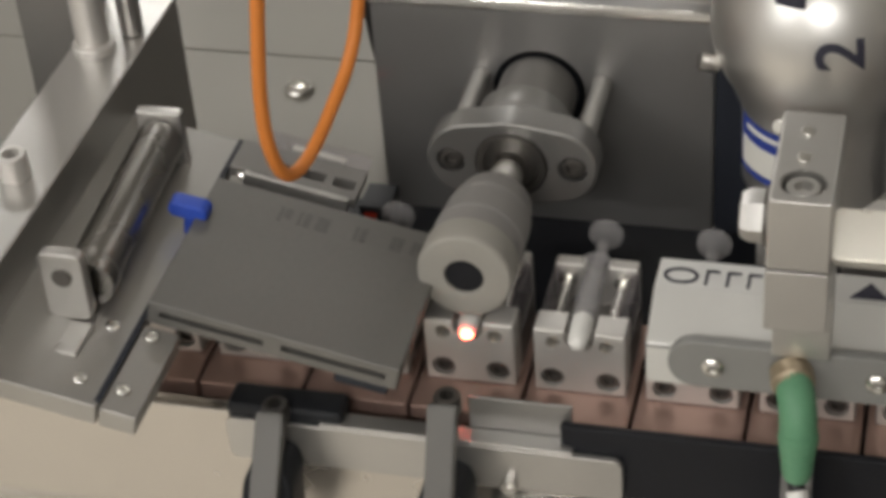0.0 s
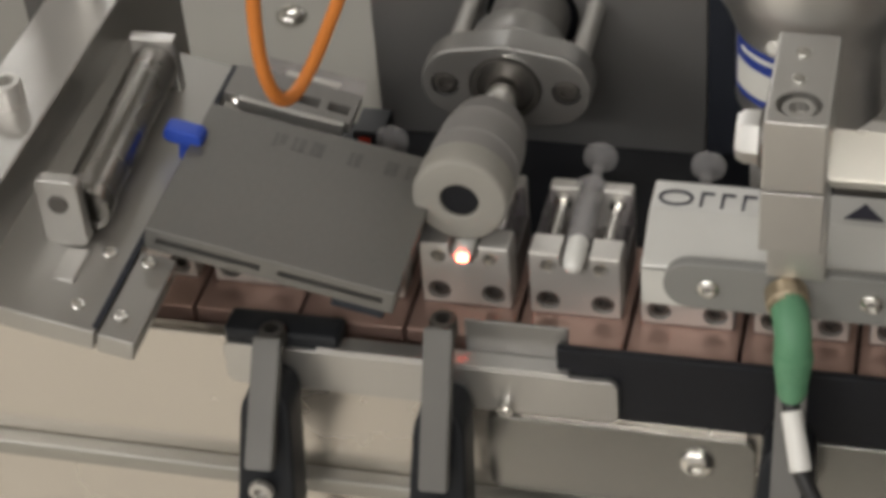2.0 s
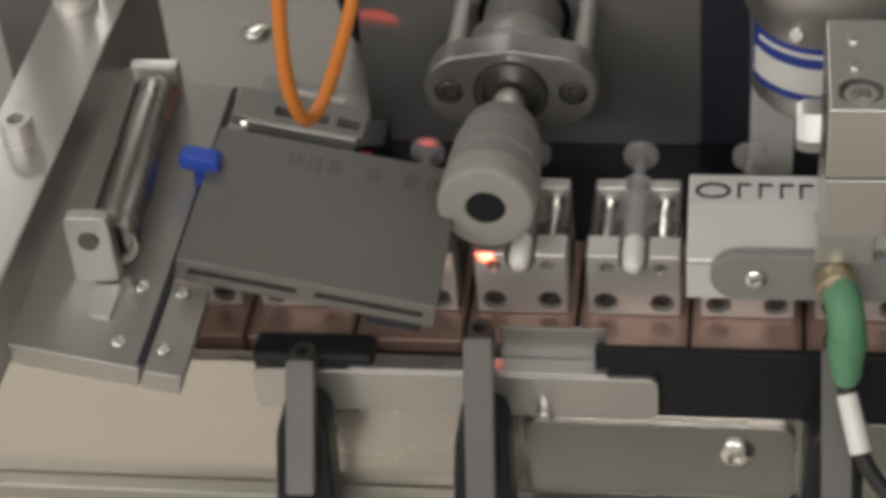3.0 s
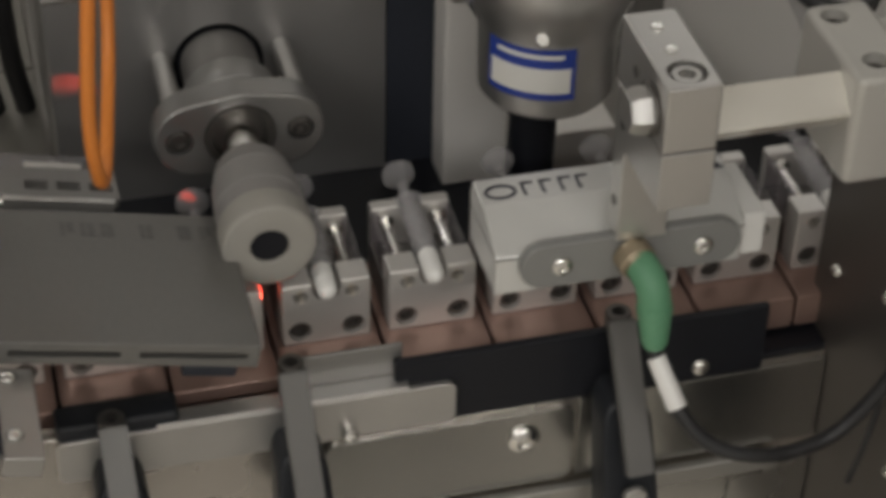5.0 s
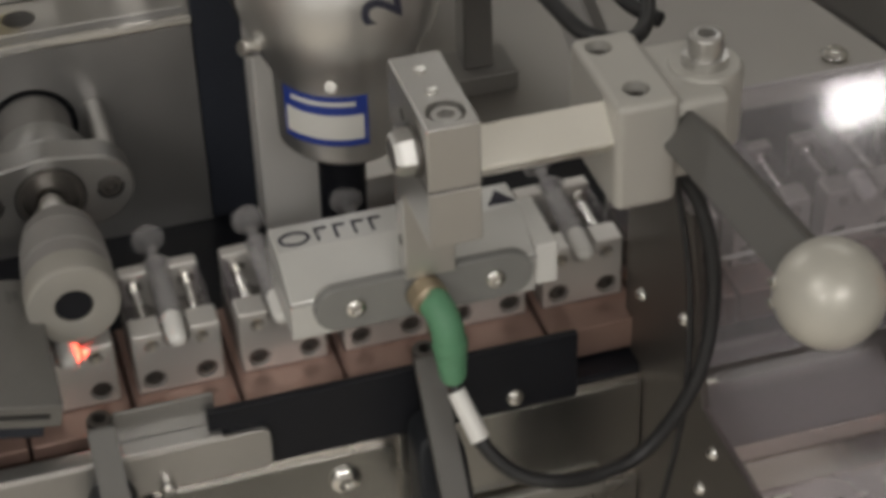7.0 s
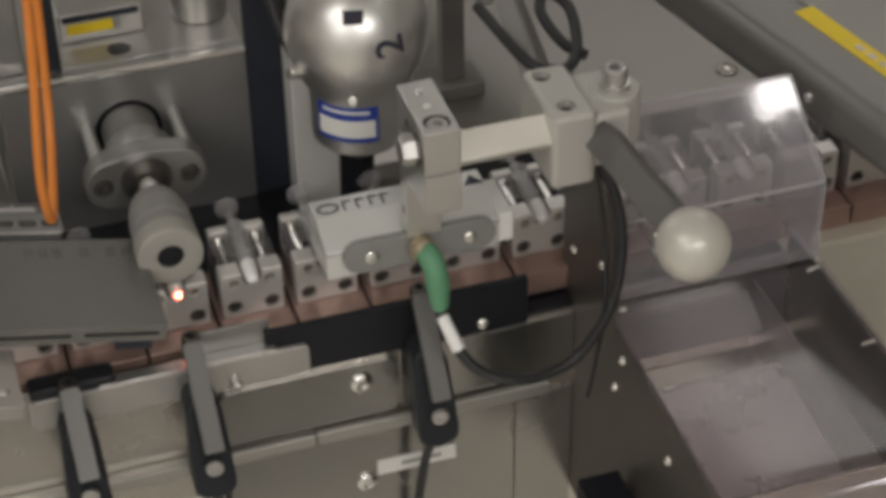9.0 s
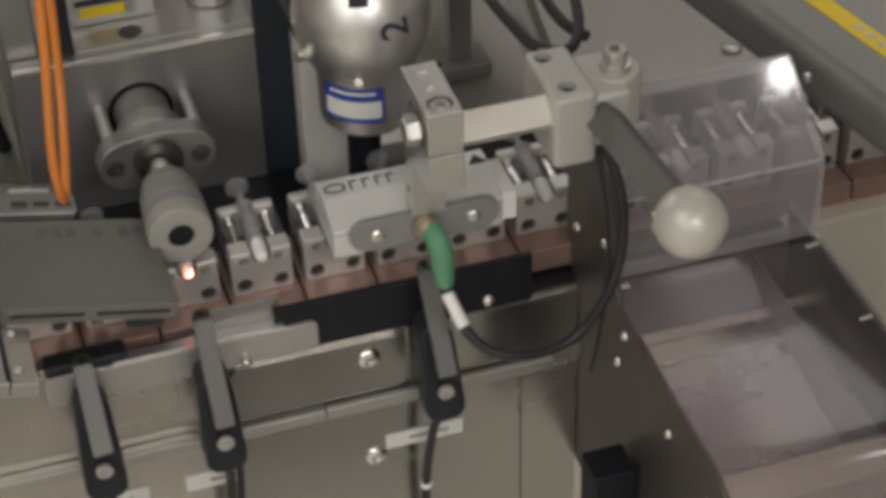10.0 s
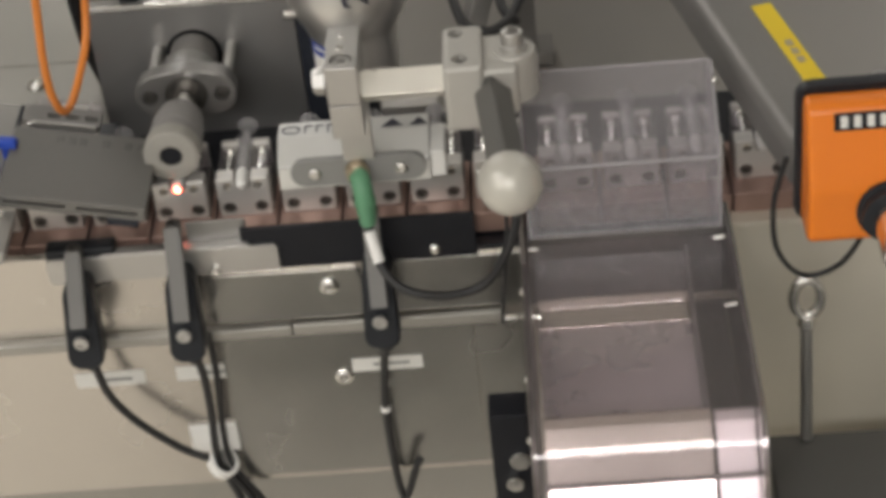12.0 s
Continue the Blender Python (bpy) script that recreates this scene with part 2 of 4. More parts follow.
def cable(points, r, seg=12, steps=8):
    line = smooth_line(points, steps)
    bm = bmesh.new()
    rings, ref = [], None
    for i, p in enumerate(line):
        d = (line[min(i + 1, len(line) - 1)] - line[max(i - 1, 0)]).normalized()
        if ref is None:
            ref = d.orthogonal().normalized()
        ref = (ref - d * ref.dot(d)).normalized()
        side = d.cross(ref)
        rings.append([bm.verts.new(p + r * (math.cos(2 * math.pi * k / seg) * ref + math.sin(2 * math.pi * k / seg) * side)) for k in range(seg)])
    for a, b in zip(rings, rings[1:]):
        for k in range(seg):
            bm.faces.new((a[k], a[(k + 1) % seg], b[(k + 1) % seg], b[k]))
    bm.faces.new(list(reversed(rings[0])))
    bm.faces.new(rings[-1])
    return bm


def prism(outline, axis, lo, hi, bev=0.0):
    """An outline swept along x, y or z. The outline gives the two other coordinates in order."""
    bm = bmesh.new()
    put = {"x": lambda u, v, w: (w, u, v), "y": lambda u, v, w: (u, w, v), "z": lambda u, v, w: (u, v, w)}[axis]
    a = [bm.verts.new(put(u, v, lo)) for u, v in outline]
    b = [bm.verts.new(put(u, v, hi)) for u, v in outline]
    n = len(a)
    bm.faces.new(a)
    bm.faces.new(list(reversed(b)))
    for k in range(n):
        bm.faces.new((a[k], b[k], b[(k + 1) % n], a[(k + 1) % n]))
    bmesh.ops.recalc_face_normals(bm, faces=bm.faces[:])
    if bev:
        bmesh.ops.bevel(bm, geom=bm.edges[:], offset=bev, segments=2, affect="EDGES", profile=0.5)
    return bm


def ring_outline(w, h, r, n=6, cx=0, cz=0):
    out = []
    for k, (sx, sz) in enumerate(((1, 1), (-1, 1), (-1, -1), (1, -1))):
        for j in range(n + 1):
            a = math.pi / 2 * (k + j / n)
            out.append((cx + sx * (w / 2 - r) + r * math.cos(a), cz + sz * (h / 2 - r) + r * math.sin(a)))
    return out


def cut(bm, *cutters):
    """The solid less the cutters."""
    obs = []
    for b in (bm, join(*cutters)):
        me = bpy.data.meshes.new("blank")
        b.to_mesh(me)
        b.free()
        obs.append(new("blank", me))
    mod = obs[0].modifiers.new("cut", "BOOLEAN")
    mod.object, mod.solver = obs[1], "EXACT"
    dep = bpy.context.evaluated_depsgraph_get()
    dep.update()
    out = bmesh.new()
    out.from_mesh(obs[0].evaluated_get(dep).to_mesh())
    for o in obs:
        me = o.data
        bpy.data.objects.remove(o)
        bpy.data.meshes.remove(me)
    return out


def button_screw(parent_or_none, x, y, z, way, r=5.0, mat=None, name="button_screw", label="domed stainless button-head screw", up=None):
    """A domed screw head whose base lies at x, y, z and whose crown points along way."""
    w = Vector(way).normalized()
    p = Vector((x, y, z))
    h = r * 0.62
    prof = [(0, r), (0.15, r)] + [(0.15 + 0.75 * math.sin(a), r * math.cos(a)) for a in (0.25, 0.5, 0.75, 1.0)] + [(0.82, r * 0.5), (0.4, r * 0.46), (0.4, 0.01)]
    bm = lathe(prof, p, p + w * h, 20)
    if parent_or_none is None:
        return solid(name, bm, mat or CHROME, label, "screw")
    return part(name, bm, mat or CHROME, parent_or_none)


def cap_screw(parent, x, y, z, way, r=3.6, h=3.0, mat=None, name="screw"):
    """A socket-head screw whose seat lies at x, y, z."""
    w = Vector(way).normalized()
    p = Vector((x, y, z))
    bm = lathe([(0, r), (0.85, r), (1, r * 0.9), (1, r * 0.55), (0.35, r * 0.5), (0.35, 0.01)], p, p + w * h, 16)
    return part(name, bm, mat or SCREW, parent)

# ---- the room and the machine's large structure ----
solid("floor", box(-3000, 3000, -3000, 3000, -1060, -1000, 0), FLOOR_MAT, "beige industrial floor", "floor", "structure")
solid("ceiling", box(-3000, 3000, -3000, 3000, 1600, 1660, 0), CEILING_MAT, "plain ceiling", "ceiling", "structure")
# Unseen dark slab, added so the front panel mirrors a dark zone
solid("dark_reflection_slab", box(-270, 420, -1560, -950, -999, -990, 3), RUBBER, "unseen dark slab added for the panel's dark reflection", "floor mat", "structure")
for nm, b in (("wall_west", (-3060, -3000, -3000, 3000)), ("wall_east", (3000, 3060, -3000, 3000)), ("wall_south", (-3000, 3000, -3060, -3000)), ("wall_north", (-3000, 3000, 3000, 3060))):
    solid(nm, box(*b, -1000, 1600, 0), WALL_MAT, "plain painted wall", "wall", "structure")
for lx, ly, watts, wide, deep in LAMPS:
    cx, cy, hx, hy = lx * 1000, ly * 1000, wide * 500, deep * 500
    lamp = thing("unseen_ceiling_panel", cx, cy, 1600, "unseen flat white ceiling panel, added for brightness and reflections", "ceiling light", "ceiling lights")
    part("frame", cut(box(cx - hx - 30, cx + hx + 30, cy - hy - 30, cy + hy + 30, 1566, 1600, 3), box(cx - hx - 5, cx + hx + 5, cy - hy - 5, cy + hy + 5, 1550, 1580, 0)), WHITE, lamp)

solid("machine_deck", box(-1200, 1200, 42, 1000, -46, -40, 1), DECK, "brushed steel machine deck behind the carriers", "machine deck", "structure")
solid("machine_body", box(-1200, 1200, 0, 1000, -1000, -60, 2), ALU_DARK, "grey machine cabinet under the deck", "machine body", "structure")
solid("track_bed", box(-700, 900, -24.5, 120, -58, -21.5, 0.6), BLACK, "black bed under the row of carriers", "track bed", "structure")
solid("front_panel", cut(box(-900, 316.5, -26, -20, -195, -8, 0.8), box(2, 330, -40, 0, -24, 0, 0)), STEEL, "brushed stainless front panel below the carriers", "panel", "structure")
solid("end_panel", box(318.5, 1100, -26, -20, -195, -20.6, 0.8), BEIGE, "dull beige steel panel behind the eye bolt", "panel", "structure")
solid("panel_lip", box(318.5, 1100, -26, -12, -20.4, -18.8, 0.5), BEIGE, "folded lip along the top of the beige panel", "panel", "structure")
solid("lower_panel", box(-900, 1100, -14, -8, -999, -197, 0.8), STEEL_PLATE, "grey steel lower front panel", "panel", "structure")

solid("deck_sheet_front", box(-330, -64.6, 124, 244.4, -39.8, -37.4, 0.5), SHEET, "pale steel deck sheet beside the housing", "deck sheet", "structure")
solid("deck_sheet_rear", box(-330, -64.6, 245.6, 760, -39.8, -37.4, 0.5), SHEET, "pale steel deck sheet beside the housing", "deck sheet", "structure")

plate = thing("cover_plate", 60, -28, -110, "dark stainless cover plate with domed screws and a folded edge", "cover plate")
part("upper_plate", prism(ring_outline(92, 35, 5, 4, 57, -47), "y", -28.6, -26, 0.4), STEEL_PLATE, plate)
part("lower_plate", box(12, 166, -28.6, -26, -189, -76, 0.5), STEEL_PLATE, plate)
part("right_plate", box(166.6, 198.6, -28.2, -26, -189, -76, 0.5), STEEL_PLATE, plate)
part("corner_plate", box(104.5, 198.6, -28.2, -26, -64.5, -26.5, 0.5), STEEL_PLATE, plate)
for sx, sz in ((83.5, -41), (84.2, -111)):
    button_screw(plate, sx, -28.6, sz, (0, -1, 0), 6.2)
rail = thing("panel_rail", -100, -30, -66, "narrow folded steel rail along the front panel", "rail")
part("left_length", box(-900, 58, -33, -26, -74, -66.5, 1.2), RAIL, rail)
part("right_length", box(58.4, 184, -33, -28.7, -74, -66, 1), RAIL, rail)

ledge = thing("guide_ledge", 0, -30, -15, "bent aluminium guide ledge with a screw", "guide ledge")
part("bar", prism(ring_outline(137, 18, 3, 4, -11, -15), "y", -31.5, -28.7, 0.5), ALU, ledge)
part("top_flange", box(-46, 41, -31.4, -24, -6, -4.4, 0.5), ALU, ledge)
part("upstand", box(5, 40, -24, -22.6, -5, 9, 0.4), FLANGE, ledge)
cap_screw(ledge, 19.5, -31.5, -21, (0, -1, 0), 3, 3, CHROME)
part("end_pad", box(-79, -38, -30.2, -18, -7.8, -0.4, 1.8), PLASTIC_BLACK, ledge, "black rubber pad")

guide = thing("black_guide_bar", 105, -27, -10, "black anodised guide bar along the carriers", "guide bar")
part("bar", box(36.6, 173, -28.4, -25, -25.5, 4, 0.7), BLACK, guide)
part("screw", lathe([(0, 3.6), (0.3, 3.6), (0.75, 2.8), (1, 1.2)], (148.6, -28.4, -19.5), (148.6, -31, -19.5), 16), CHROME, guide)


# ---- clamped sensors on the front ----
def sensor_post(x, cable_pts, top=14.5):
    s = thing("sensor_post", x, -62, -63, "black sensor handle with flat grey steel bar", "sensor", "sensors on the front panel")
    body = prism(ring_outline(21, 52, 8, 6, x, -39), "y", -62.5, -46, 2.0)
    for v in body.verts:
        k = (v.co.z + 65) / 52
        v.co.x = x + (v.co.x - x) * (1.0 - 0.30 * max(0, k - 0.35))
        v.co.y += 0.5 * max(0, v.co.z + 46)
    part("handle", body, PLASTIC_BLACK, s)
    bar = box(-4.8, 4.8, -2.6, 2.6, 0, 1, 0)
    length = (Vector((x, -35, top)) - Vector((x, -63, -33))).length
    bar.transform(Matrix.Diagonal((1, 1, length, 1)))
    bmesh.ops.bevel(bar, geom=bar.edges[:], offset=0.5, segments=2, affect="EDGES")
    ang = math.atan2(28, top + 33)
    bar.transform(Matrix.Translation((x + 0.8, -63, -33)) @ Matrix.Rotation(-ang, 4, "X") @ Matrix.Rotation(radians(-1.2), 4, "Y"))
    part("flat_bar", bar, BAR, s, "flat grey steel bar")
    part("tip_socket", lathe([(0, 4.6), (0.9, 4.6), (1, 4.2), (1, 2.4), (0.3, 2.2), (0.3, 0.01)], (x, -31, top - 6), (x, -31, top + 0.6), 20), SCREW, s)
    cap_screw(s, x, -61.6, -44, (0, -1, 0), 4.4, 2.4, ALU, "clamp_screw")
    part("grommet", rod((x + 1, -54, -61), (x + 1, -54, -70), 3.6), RUBBER, s)
    part("lead", cable(cable_pts, 2.5), RUBBER, s)


sensor_post(0, [(1, -54, -66), (2.5, -46, -87), (1.5, -42, -120), (-0.5, -42, -158), (4, -40, -180), (12, -38, -215)])
sensor_post(-60.5, [(-59, -54, -66), (-57, -46, -98), (-45, -42, -125), (-22, -41, -150), (-3, -41, -163), (8, -40, -181), (22, -38, -215)], 2)
sensor_post(114.6, [(115, -54, -66), (112, -45, -86), (108, -41, -127), (108.5, -40, -176), (110.5, -40, -201), (114, -40, -203), (121, -40, -182), (125, -38, -174)])
solid("cable_band", lathe([(0, 2.7), (0.1, 3.0), (0.9, 3.0), (1, 2.7)], (108, -41, -127), (108, -41, -130.5), 16), WHITE, "thin white band round a black cable", "cable band")
solid("spare_lead", cable([(9, -40, -62), (8.5, -38, -100), (5.5, -38, -140), (7, -38, -168), (20, -36, -200), (28, -36, -218)], 2.0), RUBBER, "thin black cable hanging down the front panel", "cable")
tie = thing("cable_clip", 12, -40, -158, "white plastic cable clip holding black cables", "cable clip")
part("loop", lathe([(0, 9), (0.1, 10), (0.9, 10), (1, 9), (1, 7.6), (0.05, 7.6), (0.05, 7.5), (0, 7.5)], (0, -40, -167), (4, -42, -162), 24), WHITE, tie)
part("foot", box(-18, 12, -29, -26, -166, -144, 1), WHITE, tie)
for x0, x1, z0, z1 in ((90, 133, -108, -98), (-18.5, 25.5, -107.5, -97), (-81, -38, -108, -97)):
    lb = thing("name_label", (x0 + x1) / 2, -29, z0, "small white paper label with faint grey writing on the panel", "label", "labels on the front panel")
    y = -28.8 if x0 > 12 else -26.2
    part("paper", box(x0, x1, y - 0.4, y, z0, z1, 0), PAPER, lb)
    part("writing", box(x0 + 13, x1 - 8, y - 0.6, y - 0.45, z0 + 4, z0 + 6.2, 0), GREY_OVAL, lb)

# ---- carriers and syringes ----
PITCH = 38.0


def carrier_thing():
    c = thing("syringe_carrier", 0, 0, -20, "aluminium syringe carrier on a copper-coloured base block", "carrier", "row of syringe carriers")
    part("base", box(-18.4, 18.4, -15, 40, -20, -6, 0.8), COPPER, c, "copper-coloured base block")
    blk = box(-15.7, 15.7, 0, 11, -6, 20.5, 0.9)
    cuts = [prism([(-5.2, 21.5), (-5.2, 17), (-3, 13.6), (3, 13.6), (5.2, 17), (5.2, 21.5)], "y", -1, 12)]
    for sx in (-9.5, 9.5):
        cuts.append(rod((sx, -1, 0), (sx, 4.4, 0), 4.1, 0.2))
        cuts.append(rod((sx * 0.95, -1, 15.2), (sx * 0.95, 9, 15.2), 2.6, 0.2))
    front = part("front_block", cut(blk, *cuts), ALU_MATT, c)
    for sx in (-9.5, 9.5):
        part("screw", lathe([(0, 3.7), (0.8, 3.7), (1, 3.3), (1, 2.0), (0.3, 1.9), (0.3, 0.01)], (sx, 4.4, 0), (sx, 1.2, 0), 16), SCREW, front)
        part("pin", rod((sx * 0.95, 8.5, 15.2), (sx * 0.95, 3.5, 15.2), 1.5, 0.2, 12), TAN, front)
    part("bed", prism([(-15.4, -6), (15.4, -6), (15.4, 8), (6, 8), (3, 6), (-3, 6), (-6, 8), (-15.4, 8)], "y", 11.05, 34), ALU_DARK, c)
    for sx in (-9.6, 9.6):
        part("guide_rod", rod((sx, 10, 16.5), (sx, 36, 16.5), 2.2, 0.3, 16), CHROME, c)
        part("side_rail", box(sx * 1.42 - 1.2, sx * 1.42 + 1.2, 11, 34, 8, 21, 0.5), GLASS, c)
    part("back_plate", cut(box(-14.6, 14.6, 34, 39.5, -6, 22.6, 1.0), prism([(-4.2, 25), (-4.2, 19), (0, 16.4), (4.2, 19), (4.2, 25)], "y", 33, 41)), ALU_MATT, c)
    for sx in (-9.6, 9.6):
        part("rod_nut", rod((sx, 33.8, 18), (sx, 30.6, 18), 3.0, 0.4, 12), CHROME, c)
    return c


def syringe_thing():
    s = thing("syringe", 0, 0, 20.5, "clear plastic syringe with white tip cap in its carrier", "syringe", "row of syringes")
    part("barrel", lathe([(0, 3.0), (0.06, 4.3), (0.8, 4.4), (0.86, 4.4), (0.87, 6.2), (0.92, 6.2), (0.93, 4.0), (0.97, 4.0), (0.97, 3.2), (0.1, 3.1), (0.08, 0.3)], (0, 8, 19.2), (0, 39.5, 20.8), 24), SYR, s)
    part("plunger", lathe([(0, 2.9), (0.12, 3.0), (0.14, 1.9), (0.9, 2.1), (0.93, 6.0), (0.985, 6.2), (1, 5.6)], (0, 20, 19.9), (0, 55, 21.9), 24), SYR, s)
    part("tip_cap", lathe([(0, 0.8), (0.04, 2.0), (0.12, 3.1), (0.3, 3.6), (0.9, 3.8), (1, 3.0)], (0, -4.8, 18.2), (0, 10, 19.4), 24), WHITE, s, "white rounded tip cap")
    return s


carrier, syringe = carrier_thing(), syringe_thing()
FIRST, LAST = -10, 12
ROW = []
for i in range(FIRST, LAST + 1):
    x = i * PITCH / 1000
    ROW.append((i, copy_thing(carrier, pose(x, 0, -0.020)) if i != FIRST else carrier, copy_thing(syringe, pose(x, 0, 0.0205)) if i != FIRST else syringe))

# ---- the pusher over the row ----
head = thing("pusher_head", 0, 60, -40, "aluminium housing with a round plunger sleeve of grey nylon", "pusher")
hole = rod((1.5, 110, 37), (1.5, 135, 37), 17.6, 0.2, 40)
part("front_plate", cut(box(-62, 67, 118, 126, -40, 75, 0.8), hole), MIRROR_DARK, head, "grey front plate with a round opening")
part("top_edge", prism([(117.4, 71.5), (118.2, 73.6), (119.4, 75.2), (117.8, 75.2), (117.2, 73)], "x", -62, 67), CHROME, head, "bright machined top edge")
part("opening_ring", lathe([(0, 17.5), (0, 16.4), (1, 16.4), (1, 17.5)], (1.5, 117.2, 37), (1.5, 126, 37), 40), BLACK, head)
part("top_plate", cut(box(-62, 67, 126.2, 330, 67, 75, 0.8), rod((4, 137, 60), (4, 137, 80), 6.5, 0.2)), WALL_ALU, head, "bright top plate with drilled holes")
part("side_plate", box(-62, -54, 126.2, 330, -40, 66.8, 0.6), ALU_DARK, head)
part("side_plate", box(59, 67, 126.2, 330, -40, 66.8, 0.6), ALU_DARK, head)
part("cylinder_body", rod((1.5, 81, 38), (1.5, 200, 38), 14.8, 1.2, 40), ALU_DARK, head)
for sx in (-20.5, 25.5):
    part("standoff", rod((sx, 80, 42), (sx, 118, 42.5), 3.8), ALU, head)
def around(*circles):
    """The tight outline round circles (x, z, r)."""
    pts = sorted((cx + r * math.cos(k * math.pi / 16), cz + r * math.sin(k * math.pi / 16)) for cx, cz, r in circles for k in range(32))
    halves = []
    for row in (pts, pts[::-1]):
        out = []
        for p in row:
            while len(out) > 1 and (out[-1][0] - out[-2][0]) * (p[1] - out[-2][1]) - (out[-1][1] - out[-2][1]) * (p[0] - out[-2][0]) <= 1e-6:
                out.pop()
            out.append(p)
        halves += out[:-1]
    return halves


oval = around((1.4, 38, 17.8), (-14.4, 38, 15.4), (17.2, 38, 15.4))
part("hub", rod((1.4, 80.6, 38), (1.4, 94, 38), 18.2, 1.2, 40), FLANGE, head)
part("flange", cut(prism(oval, "y", 68, 80.5, 1.2), rod((-20.8, 60, 38), (-20.8, 71.5, 38), 5.2, 0.2), rod((23.6, 60, 38), (23.6, 71.5, 38), 5.2, 0.2), rod((1.4, 60, 38), (1.4, 72, 38), 13.4, 0.2, 40)), FLANGE, head, "grey rounded two-lobed flange")
for sx in (-20.8, 23.6):
    cap_screw(head, sx, 71.5, 38, (0, -1, 0), 4.4, 3.2, SCREW, "flange_screw")
part("bearing", lathe([(0, 13.0), (0.8, 13.0), (1, 12.4), (1, 10.4), (0.5, 9.6), (0.5, 0.5)], (1.4, 72, 38), (1.4, 67, 38), 40), SCREW, head)
part("piston_rod", rod((1.3, 72, 38), (0.8, 40, 38), 6.6, 0.5, 28), CHROME, head)
part("sleeve", lathe([(0, 8), (0.02, 9), (0.12, 12.4), (0.17, 13.2), (0.4, 15.0), (0.41, 14.6), (0.44, 14.6), (0.45, 15.2), (0.78, 15.9), (0.785, 15.5), (1, 15.5)], (1.0, 50, 38), (-0.1, 12.4, 39), 48), NYLON, head, "grey nylon plunger sleeve")
part("mouthpiece", lathe([(0, 15.9), (0.04, 16.3), (0.8, 16.4), (0.93, 16.0), (1, 15.0), (1, 7.4), (0.96, 6.7), (0.2, 6.6), (0.2, 0.1)], (-0.1, 12.4, 39), (-0.2, 0.2, 39.2), 48), NYLON_PALE, head, "pale nylon mouthpiece")
# Black plug stands in for the shade inside the mouthpiece hole
part("bore_shade_plug", lathe([(0, 6.5), (1, 6.5), (1, 0.1)], (-0.2, 1.8, 39.2), (-0.1, 9.5, 39), 28), BLACK, head)
# small parts on top of the housing
part("top_block", box(-24, 20, 150, 215, 75.2, 92, 0.8), WALL_ALU, head)
part("yellow_strip", box(-20, 4, 149.5, 150, 80, 86, 0), YELLOW, head)
part("dark_strip", box(-22, 18, 149.4, 150, 87.5, 91, 0), NAVY, head)
part("upright_cylinder", rod((52, 160, 75.1), (52, 160, 150), 15, 1, 32), ALU, head)
part("black_post", box(-40, -28, 122, 140, 75.2, 170, 1), PLASTIC_BLACK, head)
part("left_bracket", box(-64, -46, 128, 150, 75.2, 160, 1.5), WALL_ALU, head)

# Dark sheet added where only the shade of the gap shows
gap_sheet = solid("gap_shade_sheet", box(67.4, 87, 119, 124, -40, 160, 0.6), NAVY, "dark blue-grey sheet added for the shaded gap beside the housing", "plate")
for dx in (0, -13):
    solid("air_hose", cable([(-76 + dx, 190, 150), (-75 + dx, 196, 60), (-74 + dx, 204, 0), (-70 + dx, 214, -36)], 4.4), RUBBER, "black air hose beside the pusher housing", "hose")

# ---- tilted tray ----
SLOPE = Matrix.Translation((-52, 0, 44)) @ Matrix.Rotation(radians(12.4), 4, "Y")


def tilted(bm):
    return turned(bm, SLOPE)


tray = thing("tilted_tray", -52, 0, 34, "grey tilted metal tray over the carriers with slotted front edge", "tray")
part("tray_plate", tilted(cut(box(-42, 42, -44, 26, -9, 0, 0.6), box(-38, -3, -46, -40, -5.6, -3.2, 0), box(3, 38, -46, -40, -5.6, -3.2, 0))), TRAY_GREY, tray)
part("under_rib", tilted(box(20, 38, -36, 20, -20, -9.3, 0.6)), NAVY, tray)
rnd = random.Random(4)
for k in range(9):
    x0 = -16 + 6.6 * k + rnd.uniform(-0.6, 0.6)
    if k not in (3, 5):
        part("worn_mark", tilted(box(x0, x0 + rnd.uniform(1.2, 2.0), 12, 19, 0, 0.2, 0)), SMUDGE, tray)
        part("worn_mark", tilted(box(x0 + 2.1, x0 + 4.4, rnd.choice((12, 14, 17)), 19, 0, 0.2, 0)), SMUDGE, tray)
part("slide_plate", tilted(box(-85, -43, -86, 60, -17, -9, 0.7)), WALL_ALU, tray)
part("edge_strip", tilted(box(-42.2, -30, -86, -45, -17, -9.4, 0.7)), WALL_ALU, tray)
part("dark_groove", tilted(box(-44.5, -42.5, -84, 60, -9.6, -8.6, 0)), NAVY, tray)
for sx, sy in ((-51, -50), (-52, -76), (-38, -50), (-38, -76)):
    p = SLOPE @ Vector((sx, sy, -9.2))
    button_screw(tray, *p, SLOPE.to_3x3() @ Vector((0, 0, 1)), 2.6)
clip = thing("blue_clip", -96, 12.6, 44, "blue plastic thumb clip at the tray edge", "clip")
part("knob", turned(prism(ring_outline(14, 6, 2.6, 5, 0, 0), "y", -3.5, 3.5, 1.0), Matrix.Translation((-95.5, 5, 54.6)) @ Matrix.Rotation(radians(12), 4, "Y")), BLUE, clip)
part("stem", rod((-97, 5, 43.5), (-96, 5, 52), 2.2), BLUE, clip)

